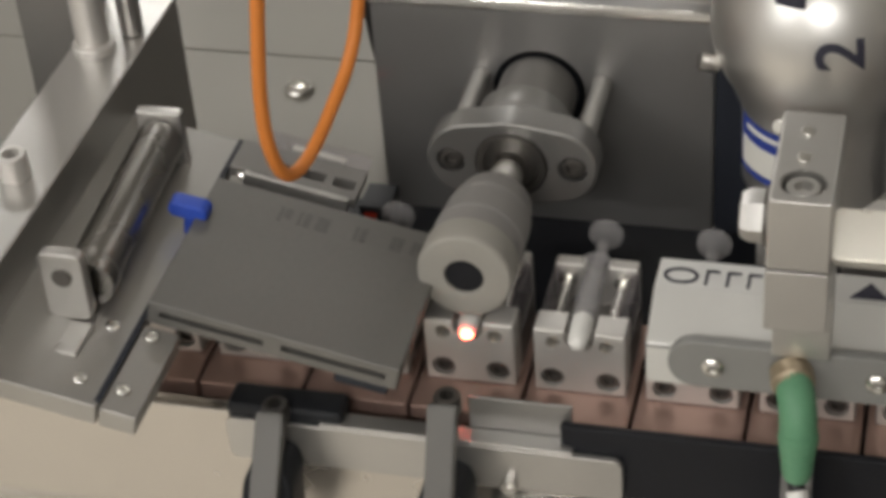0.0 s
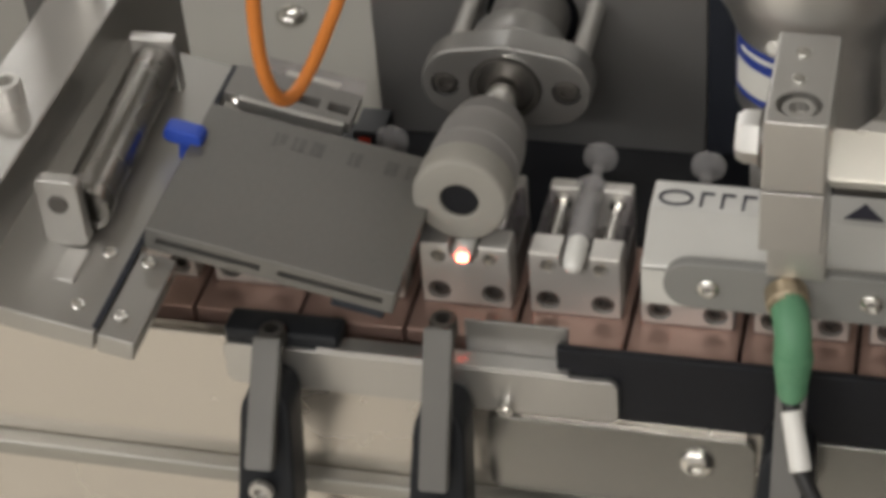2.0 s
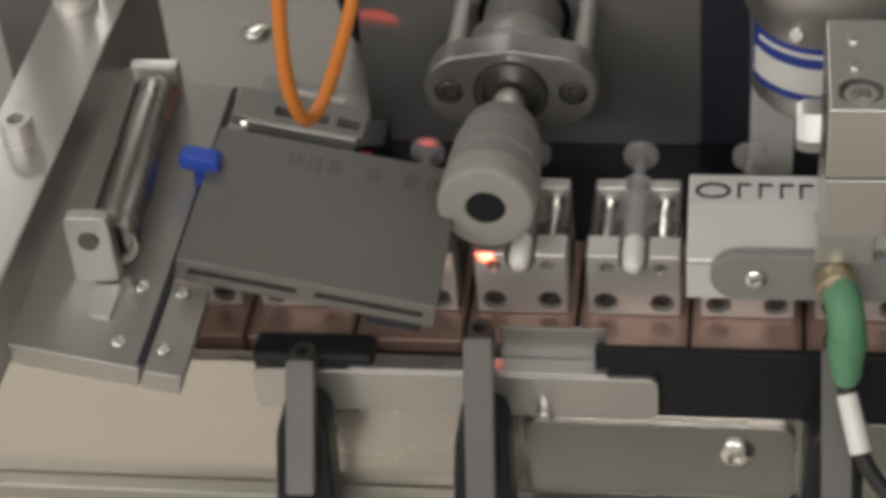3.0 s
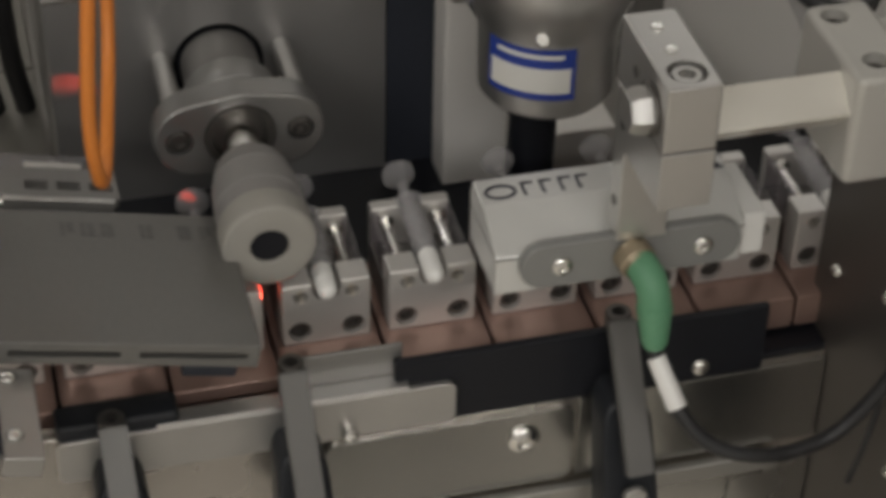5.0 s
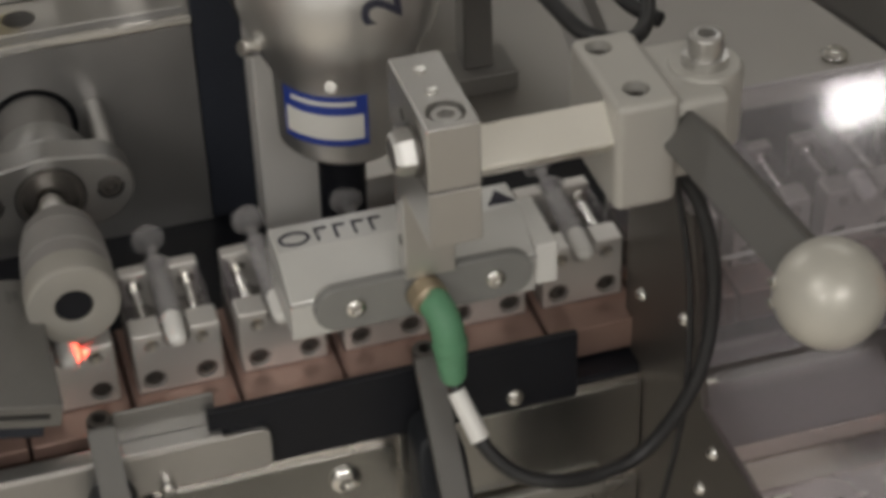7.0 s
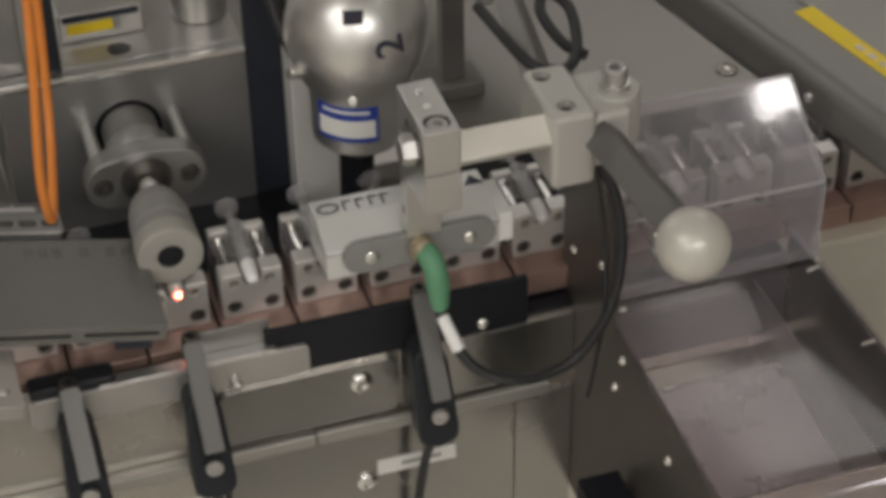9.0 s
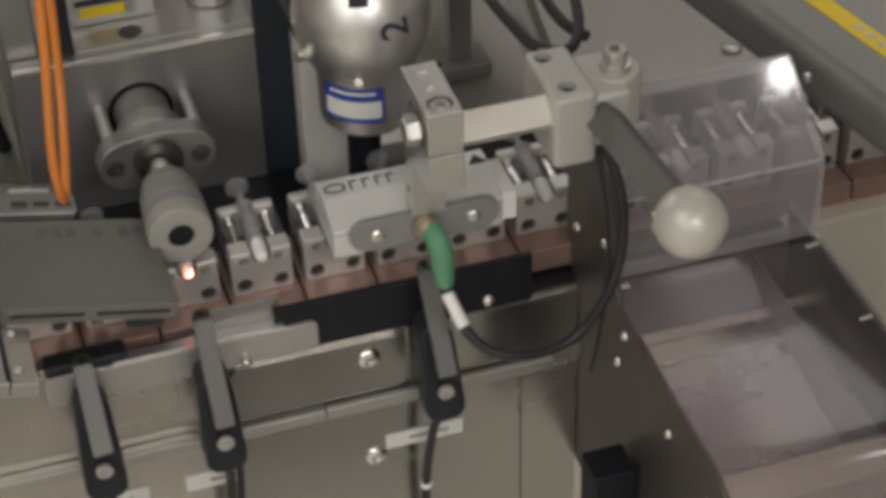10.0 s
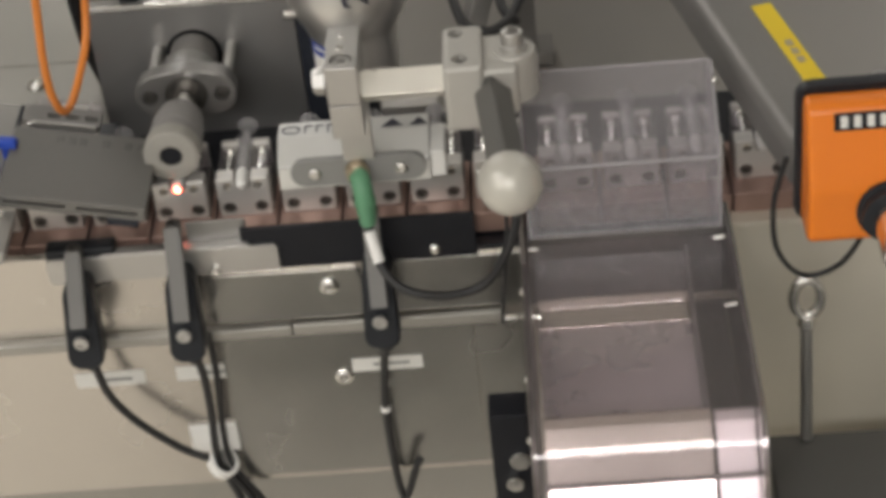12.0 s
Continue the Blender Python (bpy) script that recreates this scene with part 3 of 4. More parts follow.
bracket = thing("rear_bracket", -70, 45, 20, "clear plastic bracket with steel edge behind the tray", "bracket")
part("arm", tilted(box(-34, 4, 30, 32, -10, 1.2, 0.4)), ALU, bracket)
part("slotted_bar", tilted(cut(box(-40, 6, 33, 50, -4, 0.5, 0.5), *[box(-26 + 11 * k, -18 + 11 * k, 37, 42, -6, 3, 0) for k in range(3)])), ALU_DARK, bracket)
part("clear_plate", tilted(box(-34, 4, 52, 66, -8, -5, 0.6)), GLASS, bracket)
part("slot", tilted(box(-24, -4, 57, 60, -4.9, -4.4, 0)), ALU_MATT, bracket)
button_screw(bracket, -86, 33, 50, (0, -0.3, 1), 3)
eye_box = thing("light_sensor", -55, 78, -40, "small dark light sensor with a red lens", "sensor")
part("housing", box(-60, -48, 74, 90, -14, 9, 0.8), PLASTIC_BLACK, eye_box)
part("lens", box(-57.5, -53, 73.2, 74, 3, 6.5, 0), RED, eye_box)
part("stalk", box(-57, -51, 78, 86, -40, -14, 0.5), ALU_MATT, eye_box)

# ---- wall and damper beside the tray ----
side = thing("side_wall", -150, 50, -40, "thick light aluminium side wall with screw sockets on top", "side wall")
part("wall_block", prism([(-110, 46), (-8, 46), (-8, -37), (112, -37), (112, 72), (-110, 72)], "x", -163, -136, 1), ALU, side)
cap_screw(side, -150, -9, 72, (0, 0, 1), 5.5, 9, ALU_MATT, "socket")
part("round_post", rod((-153, 71, 72.1), (-153, 71, 210), 6.2, 0.6, 24), ALU_MATT, side)
part("post_foot", lathe([(0, 8), (0.8, 8), (1, 7)], (-153, 71, 72.1), (-153, 71, 76), 24), ALU_MATT, side)
part("round_post", rod((-143, 84, 72.1), (-143, 84, 210), 4.4, 0.6, 24), ALU, side)
part("rear_upright", box(-196, -163.4, 98, 110, -37, 230, 1), ALU_DARK, side)
damper = thing("gas_damper", -115, 0, 40, "shiny steel damper cylinder in a bent bracket", "damper")
part("tube", rod((-114, -36, 57.5), (-117.5, 38, 58), 8.4, 1.2, 32), TUBE, damper, "shiny steel tube")
part("collar", rod((-113, -44, 57.5), (-113.6, -35, 57.5), 8.9, 0.8, 32), TUBE, damper)
part("front_lug", prism(ring_outline(15, 26, 3, 5, -117, 62), "y", -52, -47, 0.8), ALU, damper)
part("lug_foot", box(-124, -109, -68, -52, 46, 49, 0.8), ALU, damper)
part("lug_pin", rod((-117, -47, 66), (-117, -53, 66), 3.4), SCREW, damper)
part("rear_lug", box(-126, -109, 38.2, 43, 44, 69, 1), ALU, damper)

# ---- orange lead ----
solid("orange_cable", cable([(-46, -14, 270), (-50.5, -14, 180), (-56, -16, 116), (-55.1, -12.5, 88), (-52.4, -0.5, 78.5), (-48.3, 21.9, 85), (-43.5, 46, 106), (-40, 56, 163), (-37, 58, 270)], 2.3, 14), ORANGE_CABLE, "bright orange cable hanging in a loop", "cable")

# ---- optical sensor on its arm ----
opt = thing("optical_sensor", 110, -24, 20, "white optical sensor casing with grey oval plate above the carriers", "optical sensor")
prof = [(-8, 62), (-23, 62.4), (-37, 55), (-40, 53.4), (-40, 38), (-8, 38)]
part("casing", prism(prof, "x", 67, 152.5, 0.6), SATIN, opt, "white satin metal casing")
part("seam", box(66.8, 152.7, -40.2, -8, 52.2, 52.8, 0), GREY_OVAL, opt)
part("end_cap", box(152.8, 161, -39, -10, 39, 56, 1), WHITE, opt)
part("oval_plate", prism(ring_outline(76, 17.5, 8.6, 8, 112.3, 50.5), "y", -44.4, -40.2, 0.6), GREY_OVAL, opt, "grey oval face plate")
for sx in (88, 136.6):
    button_screw(opt, sx, -44.4, 50.4, (0, -1, 0), 3.6)
# maker's mark and arrow as plain shapes
mark = prism([(74.5 + 5.5 * math.cos(a), -16.8 + 3.9 * math.sin(a)) for a in [k * math.pi / 14 for k in range(28)]], "z", 62.36, 62.6)
mark = cut(mark, prism([(74.5 + 4.4 * math.cos(a), -16.8 + 2.8 * math.sin(a)) for a in [k * math.pi / 14 for k in range(28)]], "z", 62, 63))
part("printed_mark", mark, INK, opt)
for x0 in (82, 88.5, 95, 101):
    part("printed_mark", box(x0, x0 + 0.9, -20.4, -13, 62.3, 62.6, 0), INK, opt)
    part("printed_mark", box(x0, x0 + 4.2, -14, -13.1, 62.3, 62.6, 0), INK, opt)
part("printed_arrow", prism([(126, -20), (138, -20), (132, -12)], "z", 62.3, 62.6), INK, opt)
part("printed_arrow", prism([(142, -20), (152, -20), (147, -12)], "z", 62.3, 62.6), INK, opt)

mount = thing("sensor_mount", 114, -55, 60, "aluminium block clamp with hex screw carrying the optical sensor", "mount")
mb = prism([(-36, 58.5), (-46, 58.5), (-46, 94), (-77, 94), (-77, 114.2), (-36, 114.2)], "x", 105.4, 122.5, 0.5)
part("lower_block", mb, ALU, mount)
part("upper_block", cut(box(105.4, 122.5, -77, -34, 114.7, 137.7, 0.8), rod((114, -68.5, 132), (114, -68.5, 140), 6.2, 0.2, 28)), ALU, mount)
cap_screw(mount, 114, -68.5, 132.2, (0, 0, 1), 5.0, 4.6, ALU, "clamp_screw")
for sy in (-44.3, -57):
    part("dowel", rod((113, sy, 137), (113, sy, 138.6), 2.0, 0.3, 14), CHROME, mount)
part("hex_head", lathe([(0, 7.4), (0.7, 7.4), (1, 6.2)], (105.4, -65, 123.5), (97.5, -65, 123.5), 6), ALU, mount)
# Dark discs on the side face paint the shade of small holes
for hy, hz in ((-50, 127), (-43, 103), (-41, 72)):
    part("hole_shade_disc", lathe([(0, 2.0), (0.9, 2.0), (1, 1.6)], (105.5, hy, hz), (105.1, hy, hz), 14), SCREW, mount)
part("washer", rod((105.4, -65, 123.5), (103.9, -65, 123.5), 8.6, 0.3), SCREW, mount)

lead = thing("green_connector", 112, -46, 51, "green moulded connector with white sleeve and black cable", "connector")
part("nut", lathe([(0, 6.6), (0.7, 6.6), (0.75, 6.0), (1, 5.8)], (111.4, -44.4, 52), (113, -51.5, 50.8), 20), TAN, lead)
body = cable([(112.6, -49.4, 51.6), (114, -54.5, 50), (115, -58.2, 46), (115.4, -60, 40)], 5.6, 20)
body = join(body, lathe([(0, 5.8), (0.12, 6.1), (0.3, 5.7), (0.33, 5.3), (0.37, 5.5), (0.55, 5.1), (0.57, 4.6), (0.61, 5.0), (0.88, 4.5), (1, 3.6)], (115.4, -59.6, 42), (115.8, -62.4, 25.6), 24))
part("green_body", body, GREEN, lead)
part("white_sleeve", lathe([(0, 2.9), (0.02, 3.2), (0.98, 3.4), (1, 3.0)], (116, -64.4, 22.5), (120.6, -76, 9), 20), WHITE, lead)
part("lead", cable([(115.6, -63, 24.5), (120.6, -76, 9), (130, -83.9, -1.5), (143.2, -88, -6), (160, -86.5, -9), (179, -84, -3.5), (195, -84.5, 25), (201.5, -77.3, 58), (198.7, -67.2, 84), (191, -58, 95)], 2.6, 14), RUBBER, lead)
solid("thin_lead", cable([(192, -62, 96), (194, -74, 60), (192, -82, 20), (188, -84, -10), (186, -80, -36)], 1.1, 10), RUBBER, "thin black wire beside the cable", "wire")


# ---- arm, clamp and ball handle ----
def diamond(a, b, half):
    """A square tube that stands on its edge, from a to b."""
    m, length = axis_to(a, b)
    d = (Vector(b) - Vector(a)).normalized()
    up = (Vector((0, 0, 1)) - d * d.z).normalized()
    rt = d.cross(up)
    bm = bmesh.new()
    ring = [up, rt, -up, -rt]
    va = [bm.verts.new(Vector(a) + half * q) for q in ring]
    vb = [bm.verts.new(Vector(b) + half * q) for q in ring]
    bm.faces.new(va)
    bm.faces.new(list(reversed(vb)))
    for k in range(4):
        bm.faces.new((va[k], vb[k], vb[(k + 1) % 4], va[(k + 1) % 4]))
    bmesh.ops.recalc_face_normals(bm, faces=bm.faces[:])
    bmesh.ops.bevel(bm, geom=bm.edges[:], offset=0.7, segments=2, affect="EDGES")
    return bm


arm = thing("clamp_arm", 185, -60, 90, "cast cross clamp with square bars and an ivory ball handle", "clamp arm")
part("cross_bar", diamond((122.5, -63, 117), (170, -63, 117), 10), BRIGHT_BAR, arm, "bright square aluminium bar")
part("handle_bar", diamond((191, -64, 114), (198, -148, 114), 10), BAR, arm, "square grey steel bar")
part("rear_bar", diamond((178, -34, 115), (204, 150, 115), 8), ALU_DARK, arm)
ball = bmesh.new()
bmesh.ops.create_uvsphere(ball, u_segments=48, v_segments=32, radius=16.2, matrix=Matrix.Translation((199, -158, 114.2)))
part("ball_knob", ball, IVORY, arm, "ivory ball knob")
for sz in (111, 118.5):
    part("set_screw", rod((184.5, -153, sz), (182.6, -153.4, sz), 1.5, 0.3, 12), CHROME, arm)
part("clamp_body", cut(box(166.5, 188, -75, -31, 91, 131, 3.2, 3), rod((173.5, -39.5, 124), (173.5, -39.5, 134), 4.4, 0.2), rod((176, -65.7, 124), (176, -65.7, 134), 4.4, 0.2)), CLAMP, arm)
for sx, sy in ((173.5, -39.5), (176, -65.7)):
    cap_screw(arm, sx, sy, 124.2, (0, 0, 1), 3.8, 3.6)
part("clamp_web", cut(box(186, 206, -73, -36, 98, 127, 3, 3), diamond((191, -60, 114), (191, -90, 114), 10.6)), CLAMP, arm)
part("boss", lathe([(0, 11.5), (0.04, 12.5), (0.93, 12.5), (1, 11.2)], (204, -54, 100), (204, -54, 128), 32), CLAMP, arm)
part("boss_nut", lathe([(0, 7.4), (0.3, 7.4), (0.32, 5.8), (0.9, 5.8), (1, 5.0), (1, 3), (0.6, 2.8), (0.6, 0.1)], (204, -54, 128), (204, -54, 138.5), 20), ALU, arm)
post = thing("arm_post", 200, 20, -40, "dark steel post and foot behind the clamp", "post")
part("upright", box(202, 216, 204, 216, -29.8, 130, 0.8), ALU_DARK, post)
part("foot", cut(box(184, 226, 196, 222, -40, -30, 1), rod((192, 203, -36), (192, 203, -20), 4, 0.2)), ALU_DARK, post)
part("cap_block", box(222, 246, 200, 220, 20, 130, 1), ALU_MATT, post)
solid("cable_coil", cable([(168, 36, 126), (172, 8, 124), (178, -14, 121), (190, -22, 120), (200, -14, 120), (208, 6, 121), (211, 26, 124), (204, 38, 126), (197, 26, 123), (199, 2, 120), (206, -12, 119)], 2.8), RUBBER, "black cable loops behind the clamp", "cable")

# ---- domed silver head ----
dome = thing("domed_head", 110, 50, -40, "domed silver aluminium head with printed number and blue label", "domed head")
prof = [(0.16, 18), (0.165, 22), (0.19, 24.6), (0.42, 25.2)]
for k in range(1, 15):
    a = radians(-45 + 135 * k / 14)
    prof.append(((118 + 36 * math.sin(a) - 36) / 120, max(0.3, 36 * math.cos(a))))
part("shell", lathe(prof, (110, 50, 36), (110, 50, 156), 64), DOME, dome)
part("neck_rod", rod((110, 66, -40), (110, 60, 57), 9, 0.6), BLACK, dome)
part("foot_block", box(117, 152, 84, 108, -40, 8, 1), ALU_MATT, dome)


def patch(r, a0, a1, z0, z1, cx=110, cy=50, n=14, thick=0.3):
    bm = bmesh.new()
    rows = []
    for k in range(n + 1):
        a = radians(a0 + (a1 - a0) * k / n)
        rows.append([bm.verts.new((cx + q * math.cos(a), cy + q * math.sin(a), z)) for q, z in ((r, z0), (r, z1), (r + thick, z1), (r + thick, z0))])
    for p, q in zip(rows, rows[1:]):
        for k in range(4):
            bm.faces.new((p[k], q[k], q[(k + 1) % 4], p[(k + 1) % 4]))
    bm.faces.new(rows[0])
    bm.faces.new(list(reversed(rows[-1])))
    bmesh.ops.recalc_face_normals(bm, faces=bm.faces[:])
    return bm


part("blue_label", patch(25.1, 200, 276, 66, 90), BLUE_INK, dome, "blue-bordered white label")
part("label_field", patch(25.3, 204, 272, 69, 79, thick=0.35), PAPER, dome)
part("label_writing", patch(25.3, 210, 266, 83, 84.6, thick=0.35), PAPER, dome)
part("pin", rod((101, 26, 92), (99, 22, 94), 2.4), CHROME, dome)
part("pin", rod((78, 40, 104), (72, 38, 106), 3), CHROME, dome)


def printed_number(text, lon, lat, size, spin):
    """A number printed on the dome."""
    cu = bpy.data.curves.new("number", "FONT")
    cu.body, cu.size, cu.align_x, cu.align_y, cu.extrude, cu.offset = text, size, "CENTER", "CENTER", 0, 0.35
    tmp = new("number", cu)
    dep = bpy.context.evaluated_depsgraph_get()
    dep.update()
    bm = bmesh.new()
    bm.from_mesh(tmp.evaluated_get(dep).to_mesh())
    bpy.data.objects.remove(tmp)
    bmesh.ops.subdivide_edges(bm, edges=[e for e in bm.edges if e.calc_length() > 1.2], cuts=2)
    bmesh.ops.triangulate(bm, faces=bm.faces[:])
    turn = Matrix.Rotation(radians(spin), 4, "Z")
    for v in bm.verts:
        u = turn @ v.co
        a, b = radians(lon) + u.x / 36, radians(lat) + u.y / 36
        v.co = Vector((110, 50, 118)) + 36.35 * Vector((math.cos(a) * math.cos(b), math.sin(a) * math.cos(b), math.sin(b)))
    return part("printed_number", bm, INK, dome, "printed number 2")


printed_number("2", 283, 12, 21, 90)
part("printed_mark", patch(30.6, 244, 262, 138, 146, cy=50, thick=0.2), INK, dome)
solid("rear_post", box(86, 112, 100, 118, -40, 130, 1), POST_GREY, "light grey upright behind the domed head", "post")
for pts in ([(72, 116, 160), (74, 84, 128), (78, 60, 108), (87, 47, 97)], [(80, 116, 160), (80, 84, 118), (83, 62, 96), (88, 54, 86)]):
    solid("head_cable", cable(pts, 3.2), RUBBER, "black cable hanging beside the domed head", "cable")

# ---- chute with its guards ----
chute = thing("discharge_chute", 255, -120, -150, "polished steel chute under a clear curved guard between side plates", "chute")
round_end = [(-196 - 34 * math.sin(a), -32 + 34 * math.cos(a)) for a in [k * math.pi / 20 for k in range(11)]]
wall_l = [(-8, 66), (-62, 74), (-70, 52), (-72, 30), (-80, 4)] + round_end + [(-230, -150), (-8, -150)]
part("side_plate", prism(wall_l, "x", 199, 202, 0.5), STEEL_REFLECTED_DARK, chute, "steel side plate")
wall_r = [(-32, 2)] + round_end + [(-230, -150), (-32, -150)]
part("side_plate", prism(wall_r, "x", 315, 318, 0.5), STEEL_PLATE, chute, "steel side plate")
outer = [(-66, 6), (-80, 6)] + [(-196 - 38 * math.sin(a), -32 + 38 * math.cos(a)) for a in [k * math.pi / 24 for k in range(13)]] + [(-234, -160)]
inner = [(-232, -160)] + [(-196 - 36 * math.sin(a), -32 + 36 * math.cos(a)) for a in [k * math.pi / 24 for k in range(12, -1, -1)]] + [(-80, 4), (-66, 4)]
part("curved_guard", prism(outer + inner, "x", 200, 317), SMOKE, chute, "clear curved plastic guard")
part("back_wall", box(202.2, 314.8, -36, -32, -60, -12, 0.5), ALU_DARK, chute)
# Upper slide in dark metal: its shade and dark reflection put into colour
part("upper_slide", prism([(-36, -28), (-60, -41), (-60, -44), (-36, -31)], "x", 206, 292), ALU_DARK, chute, "upper slide, darkened for its shade and dark reflection")
part("slide", prism([(-60.2, -42), (-188, -58), (-188, -61), (-60.2, -45)], "x", 206, 292), CHUTE, chute)
part("step", prism([(-60.4, -37.5), (-62, -37), (-66, -41), (-66, -42.4), (-60.4, -42)], "x", 206, 292, 0.5), POLISH, chute, "bright polished step")
part("step_flat", prism([(-66.4, -41.4), (-80, -43.2), (-80, -44.2), (-66.4, -42.6)], "x", 206, 292, 0.3), POLISH, chute)
lip = [(-188, -14), (-191, -13), (-195, -16.5), (-203, -24.6), (-213.4, -39), (-222, -49.2), (-224.4, -56), (-225, -62), (-225, -150), (-222, -150), (-222, -62), (-218, -48), (-201, -28), (-188, -17)]
part("front_wall", prism(lip, "x", 206, 292, 0.4), POLISH, chute, "mirror-bright rolled front lip")
part("front_seam", prism([(-213.2, -37.8), (-215.0, -40.2), (-214.0, -41), (-212.2, -38.6)], "x", 204, 314), SCREW, chute)
part("side_channel", box(294, 314.6, -204, -40, -66, -62, 0.6), ALU_DARK, chute)
part("channel_front", prism([(y + 1.5, z - 3) for y, z in lip], "x", 294, 314.6, 0.4), CHUTE, chute)
part("inner_wall", box(292.2, 293.8, -202, -40, -60, -20, 0.4), ALU_DARK, chute)
for py, pz in ((-24, 12), (-62, 30), (-92, -6), (-84, -30), (-150, -20), (-196, -22)):
    part("rivet", lathe([(0, 2.6), (0.4, 2.4), (1, 1.2)], (199, py, pz), (196.6, py, pz), 12), CHROME, chute)
for py in (-70, -130):
    part("guard_pin", rod((306, py, 5), (313, py, 6), 1.4, 0.3, 10), CHROME, chute)
    part("guard_pin", rod((203, py, 6), (209, py, 6), 1.4, 0.3, 10), CHROME, chute)

cover = thing("clear_cover", 255, -45, 0, "clear acrylic guard cover over the carriers", "guard cover")
sheet = [(-21, 90.5), (-23, 92.6), (-68.4, 59.4), (-69.4, 57.8), (-69.4, 12), (-66.6, 12), (-66.6, 57.2), (-23, 89.4)]
part("bent_sheet", prism(sheet, "x", 204, 310.4, 0.3), COVER, cover)
end = [(-22, 88.6), (-66, 56), (-66, 12), (-22, 12)]
part("end_sheet", prism(end, "x", 307.4, 310.2, 0.3), COVER, cover)
part("end_sheet", prism(end, "x", 204.2, 207, 0.3), COVER, cover)
# Pale rods paint the gleam along the sheet's crease and edges
part("edge_gleam", rod((204, -69, 59), (310.4, -69, 59), 1.0, 0.2, 10), EDGE, cover)
for ex in (204.6, 310.8):
    part("edge_gleam", rod((ex, -23, 92), (ex, -69, 59), 0.8, 0.2, 10), EDGE, cover)
    part("edge_gleam", rod((ex, -69, 58), (ex, -69, 12), 0.8, 0.2, 10), EDGE, cover)
part("edge_gleam", rod((204, -22.5, 92), (310.4, -22.5, 92), 0.8, 0.2, 10), EDGE, cover)
part("screw", rod((309, -44, 92), (312, -44, 92), 2.4), CHROME, cover)
button_screw(None, 375.4, 174, -40, (0, 0, 1), 7)
button_screw(None, -131.5, 217, -37.4, (0, 0, 1), 7)

# ---- crossing profile, counter and eye bolt ----
beam = thing("support_profile", 345, 100, 90, "round-edged grey aluminium profile with a yellow label", "profile")
skew = Matrix.Translation((338, 0, 0)) @ Matrix.Rotation(radians(13), 4, "Z")
part("profile", turned(box(-20, 24, -112, 620, 60, 91, 9, 4), skew), ALU_DARK, beam)
part("yellow_label", turned(box(8, 19.5, -56, 30, 91, 91.5, 0), skew), YELLOW, beam, "yellow warning label with faint writing")
for k in range(3):
    part("writing", turned(box(12, 16, -36 + 9 * k, -30 + 9 * k, 91.5, 91.8, 0), skew), TAN, beam)

counter = thing("position_counter", 365, -140, 60, "bright orange position counter with black gasket and steel shaft", "position counter")
part("case", prism([(-138, 67), (-160, 66), (-166, 71), (-166.6, 100), (-153, 139), (-150, 141), (-138, 141)], "x", 344, 400, 3), ORANGE, counter, "bright orange case")
part("gasket", prism(ring_outline(62, 81, 8, 6, 372, 104), "y", -137.8, -131, 1), PLASTIC_BLACK, counter)
lean = Matrix.Translation((3, -155.2, 133.6)) @ Matrix.Rotation(math.atan2(-13.6, 39), 4, "X")
part("window", turned(box(354, 390, -0.6, 1.0, -4.4, 4.4, 0.2), lean), BLACK, counter)
for k in range(5):
    part("digit_bar", turned(box(357 + 6.4 * k, 360.5 + 6.4 * k, -1.0, -0.55, -3, 3, 0), lean), PAPER, counter)
part("collar", lathe([(0, 17), (0.3, 17), (0.4, 15), (1, 15)], (384, -166, 88), (384, -174, 88), 32), PLASTIC_BLACK, counter)
part("shaft", rod((384, -174, 88), (384, -204, 86), 10, 1, 32), CHROME, counter)
solid("strap", cable([(338, -130, 98), (332, -128, 70), (334, -120, 36), (344, -112, 12), (356, -108, 4), (370, -112, 14), (378, -124, 40), (380, -134, 62)], 1.5, 10), RUBBER, "thin black strap hanging from the counter", "strap")
bolt = thing("eye_bolt", 353, -106, -85, "steel eye bolt on a long threaded rod", "eye bolt")
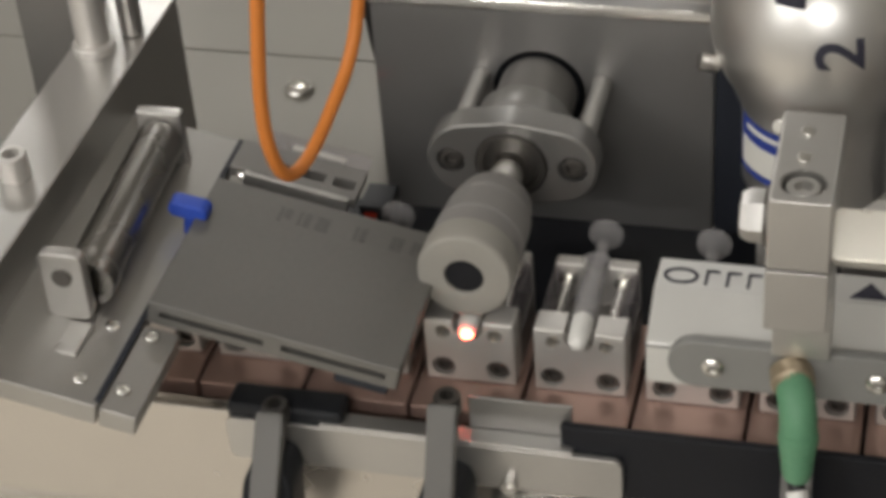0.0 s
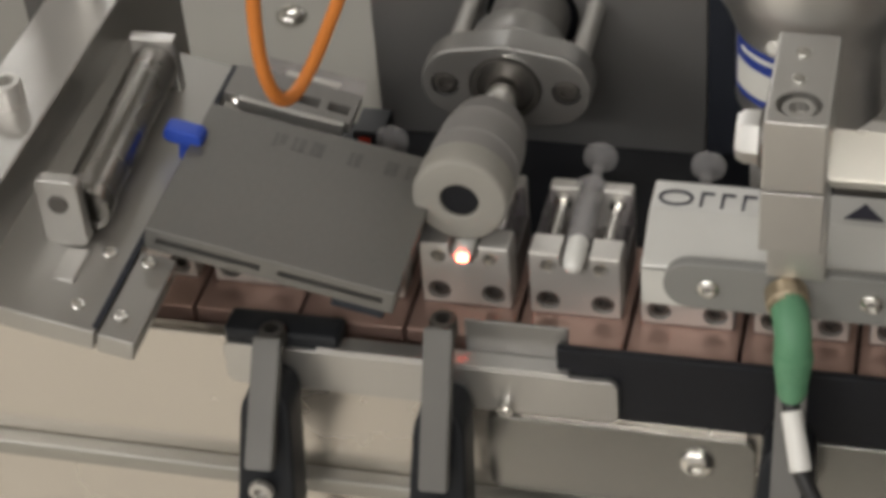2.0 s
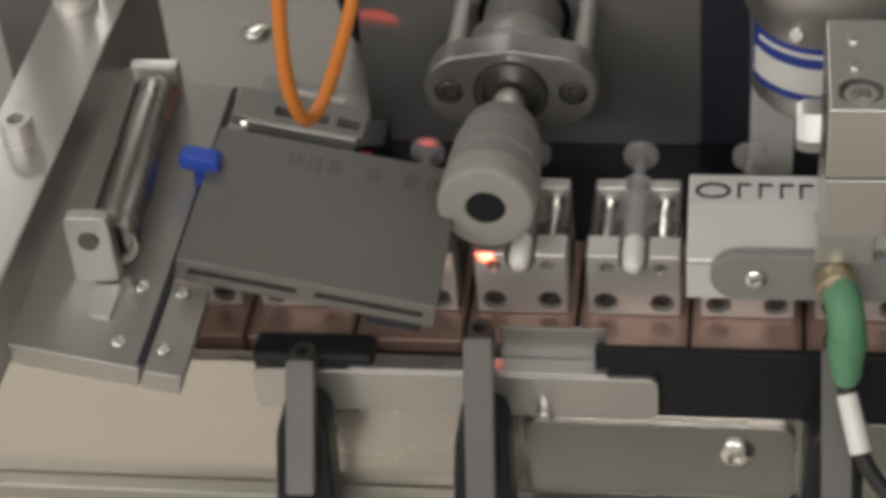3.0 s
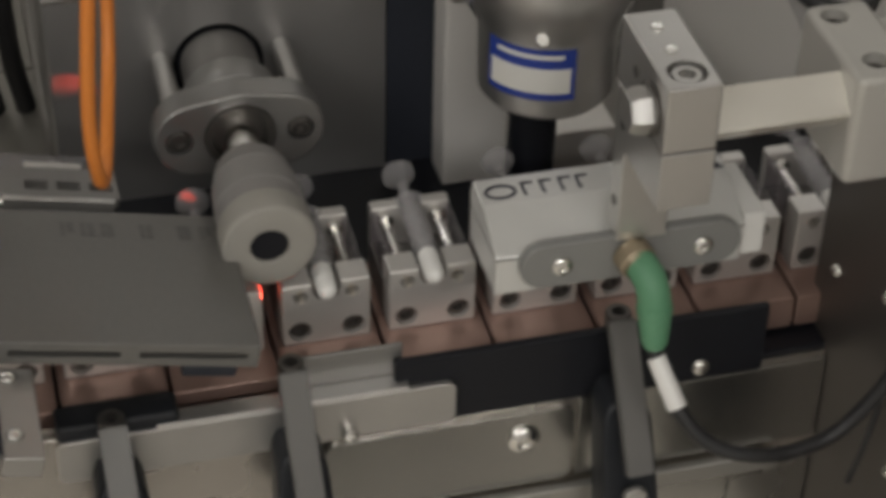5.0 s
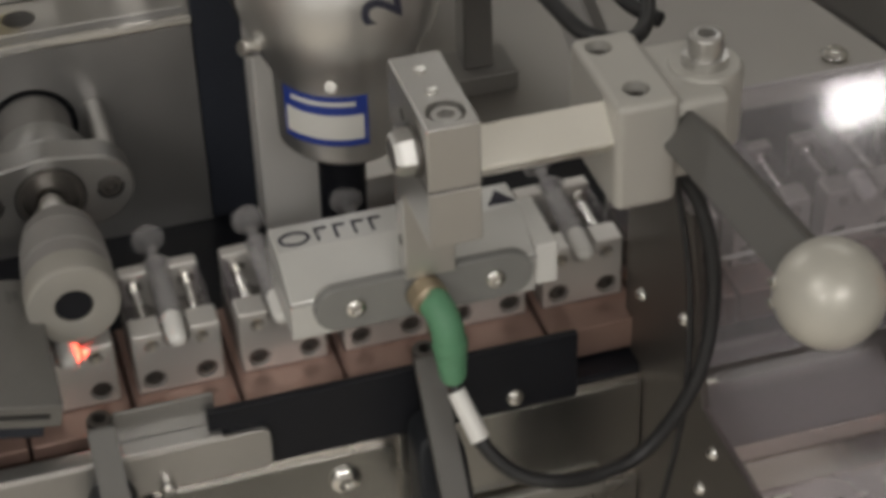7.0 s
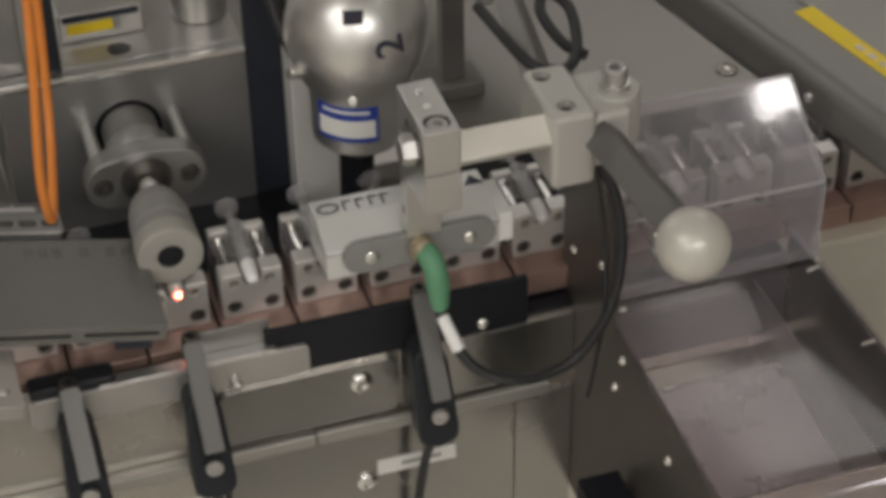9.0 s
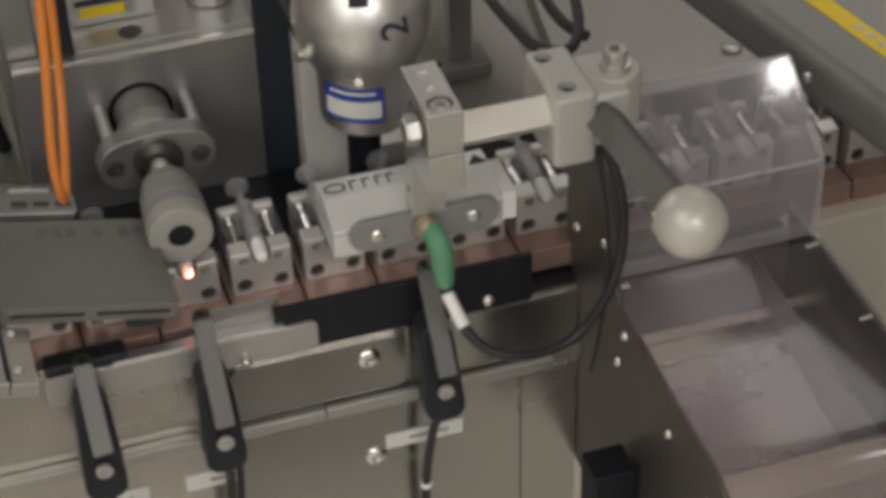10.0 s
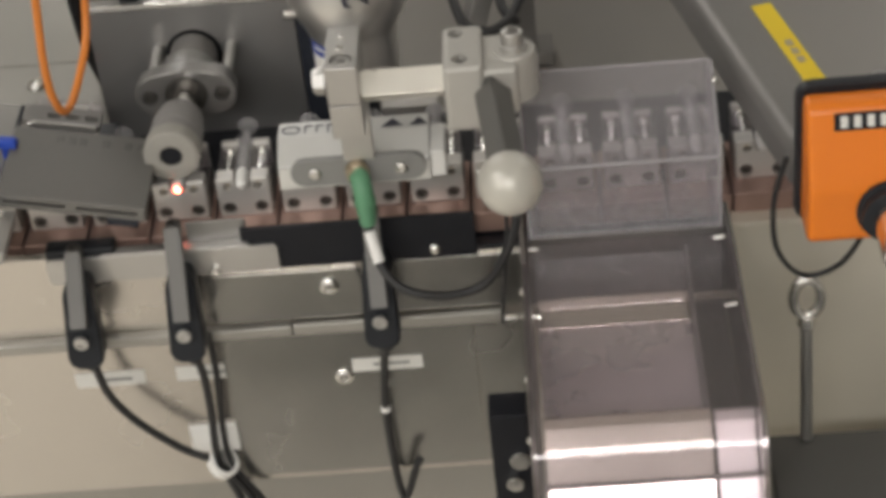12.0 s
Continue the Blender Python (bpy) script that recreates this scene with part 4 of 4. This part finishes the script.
ringpts = [(353 + 7.6 * math.cos(k * math.pi / 8), -107, -12 + 12.5 * math.sin(k * math.pi / 8)) for k in range(17)]
part("eye", cable(ringpts, 2.9, 12, 4), CHROME, bolt)
part("nut", rod((353, -107, -24), (353, -107, -32), 5, 0.6, 6), CHROME, bolt)
part("shank", rod((353, -107, -23), (354, -107, -115), 3.6, 0.4), ALU, bolt)
tank = thing("dark_box", 400, -180, -300, "dark grey metal box below the eye bolt", "box")
part("case", box(333, 558, -298, -104, -320, -124, 2), BOX_GREY, tank)
part("lid", box(331, 560, -300, -102, -123.6, -116, 2), BOX_GREY, tank)
block = thing("black_bracket", 185, -115, -130, "black bracket with a steel fitting under the chute", "bracket")
part("bracket", box(174, 196, -121, -100, -150, -71, 1), BLACK, block)
part("fitting", rod((190, -124, -104), (190, -112, -104), 6, 0.6), CHROME, block)
part("fitting", rod((186, -126, -120), (186, -112, -120), 5, 0.6), CHROME, block)

# ---- red beam on the syringe at the pusher ----
beam_lamp = bpy.data.lights.new("red_beam", "SPOT")
beam_lamp.energy, beam_lamp.color, beam_lamp.spot_size, beam_lamp.spot_blend, beam_lamp.shadow_soft_size = 3.0, (1.0, 0.07, 0.035), radians(8.4), 0.7, 0.001
new("red_beam", beam_lamp).matrix_world = look((0.0138, -0.033, 0.0163), (-0.0555, 0.118, 0.0295))


def motions():
    """Each index carries the row one pitch on; it then rests."""
    rise = [(-0.30, 0.0), (-0.255, 0.025), (-0.215, 0.07), (-0.115, 0.265), (0.0, 0.49), (0.085, 0.66), (0.185, 0.865), (0.235, 0.955), (0.29, 1.0)]
    steps = [1.215, 3.11, 4.995, 6.82, 8.72, 10.615]
    keys = [(0.0, 0.0)]
    for n, mid in enumerate(steps):
        keys += [(mid + u, n + s) for u, s in rise]
    keys.append((12.0, 6.0))
    for i, c, s in ROW:
        walk(c, [(t, pose((i + n) * PITCH / 1000, 0, -0.020)) for t, n in keys])
        walk(s, [(t, pose((i + n) * PITCH / 1000, 0, 0.0205)) for t, n in keys])


motions()
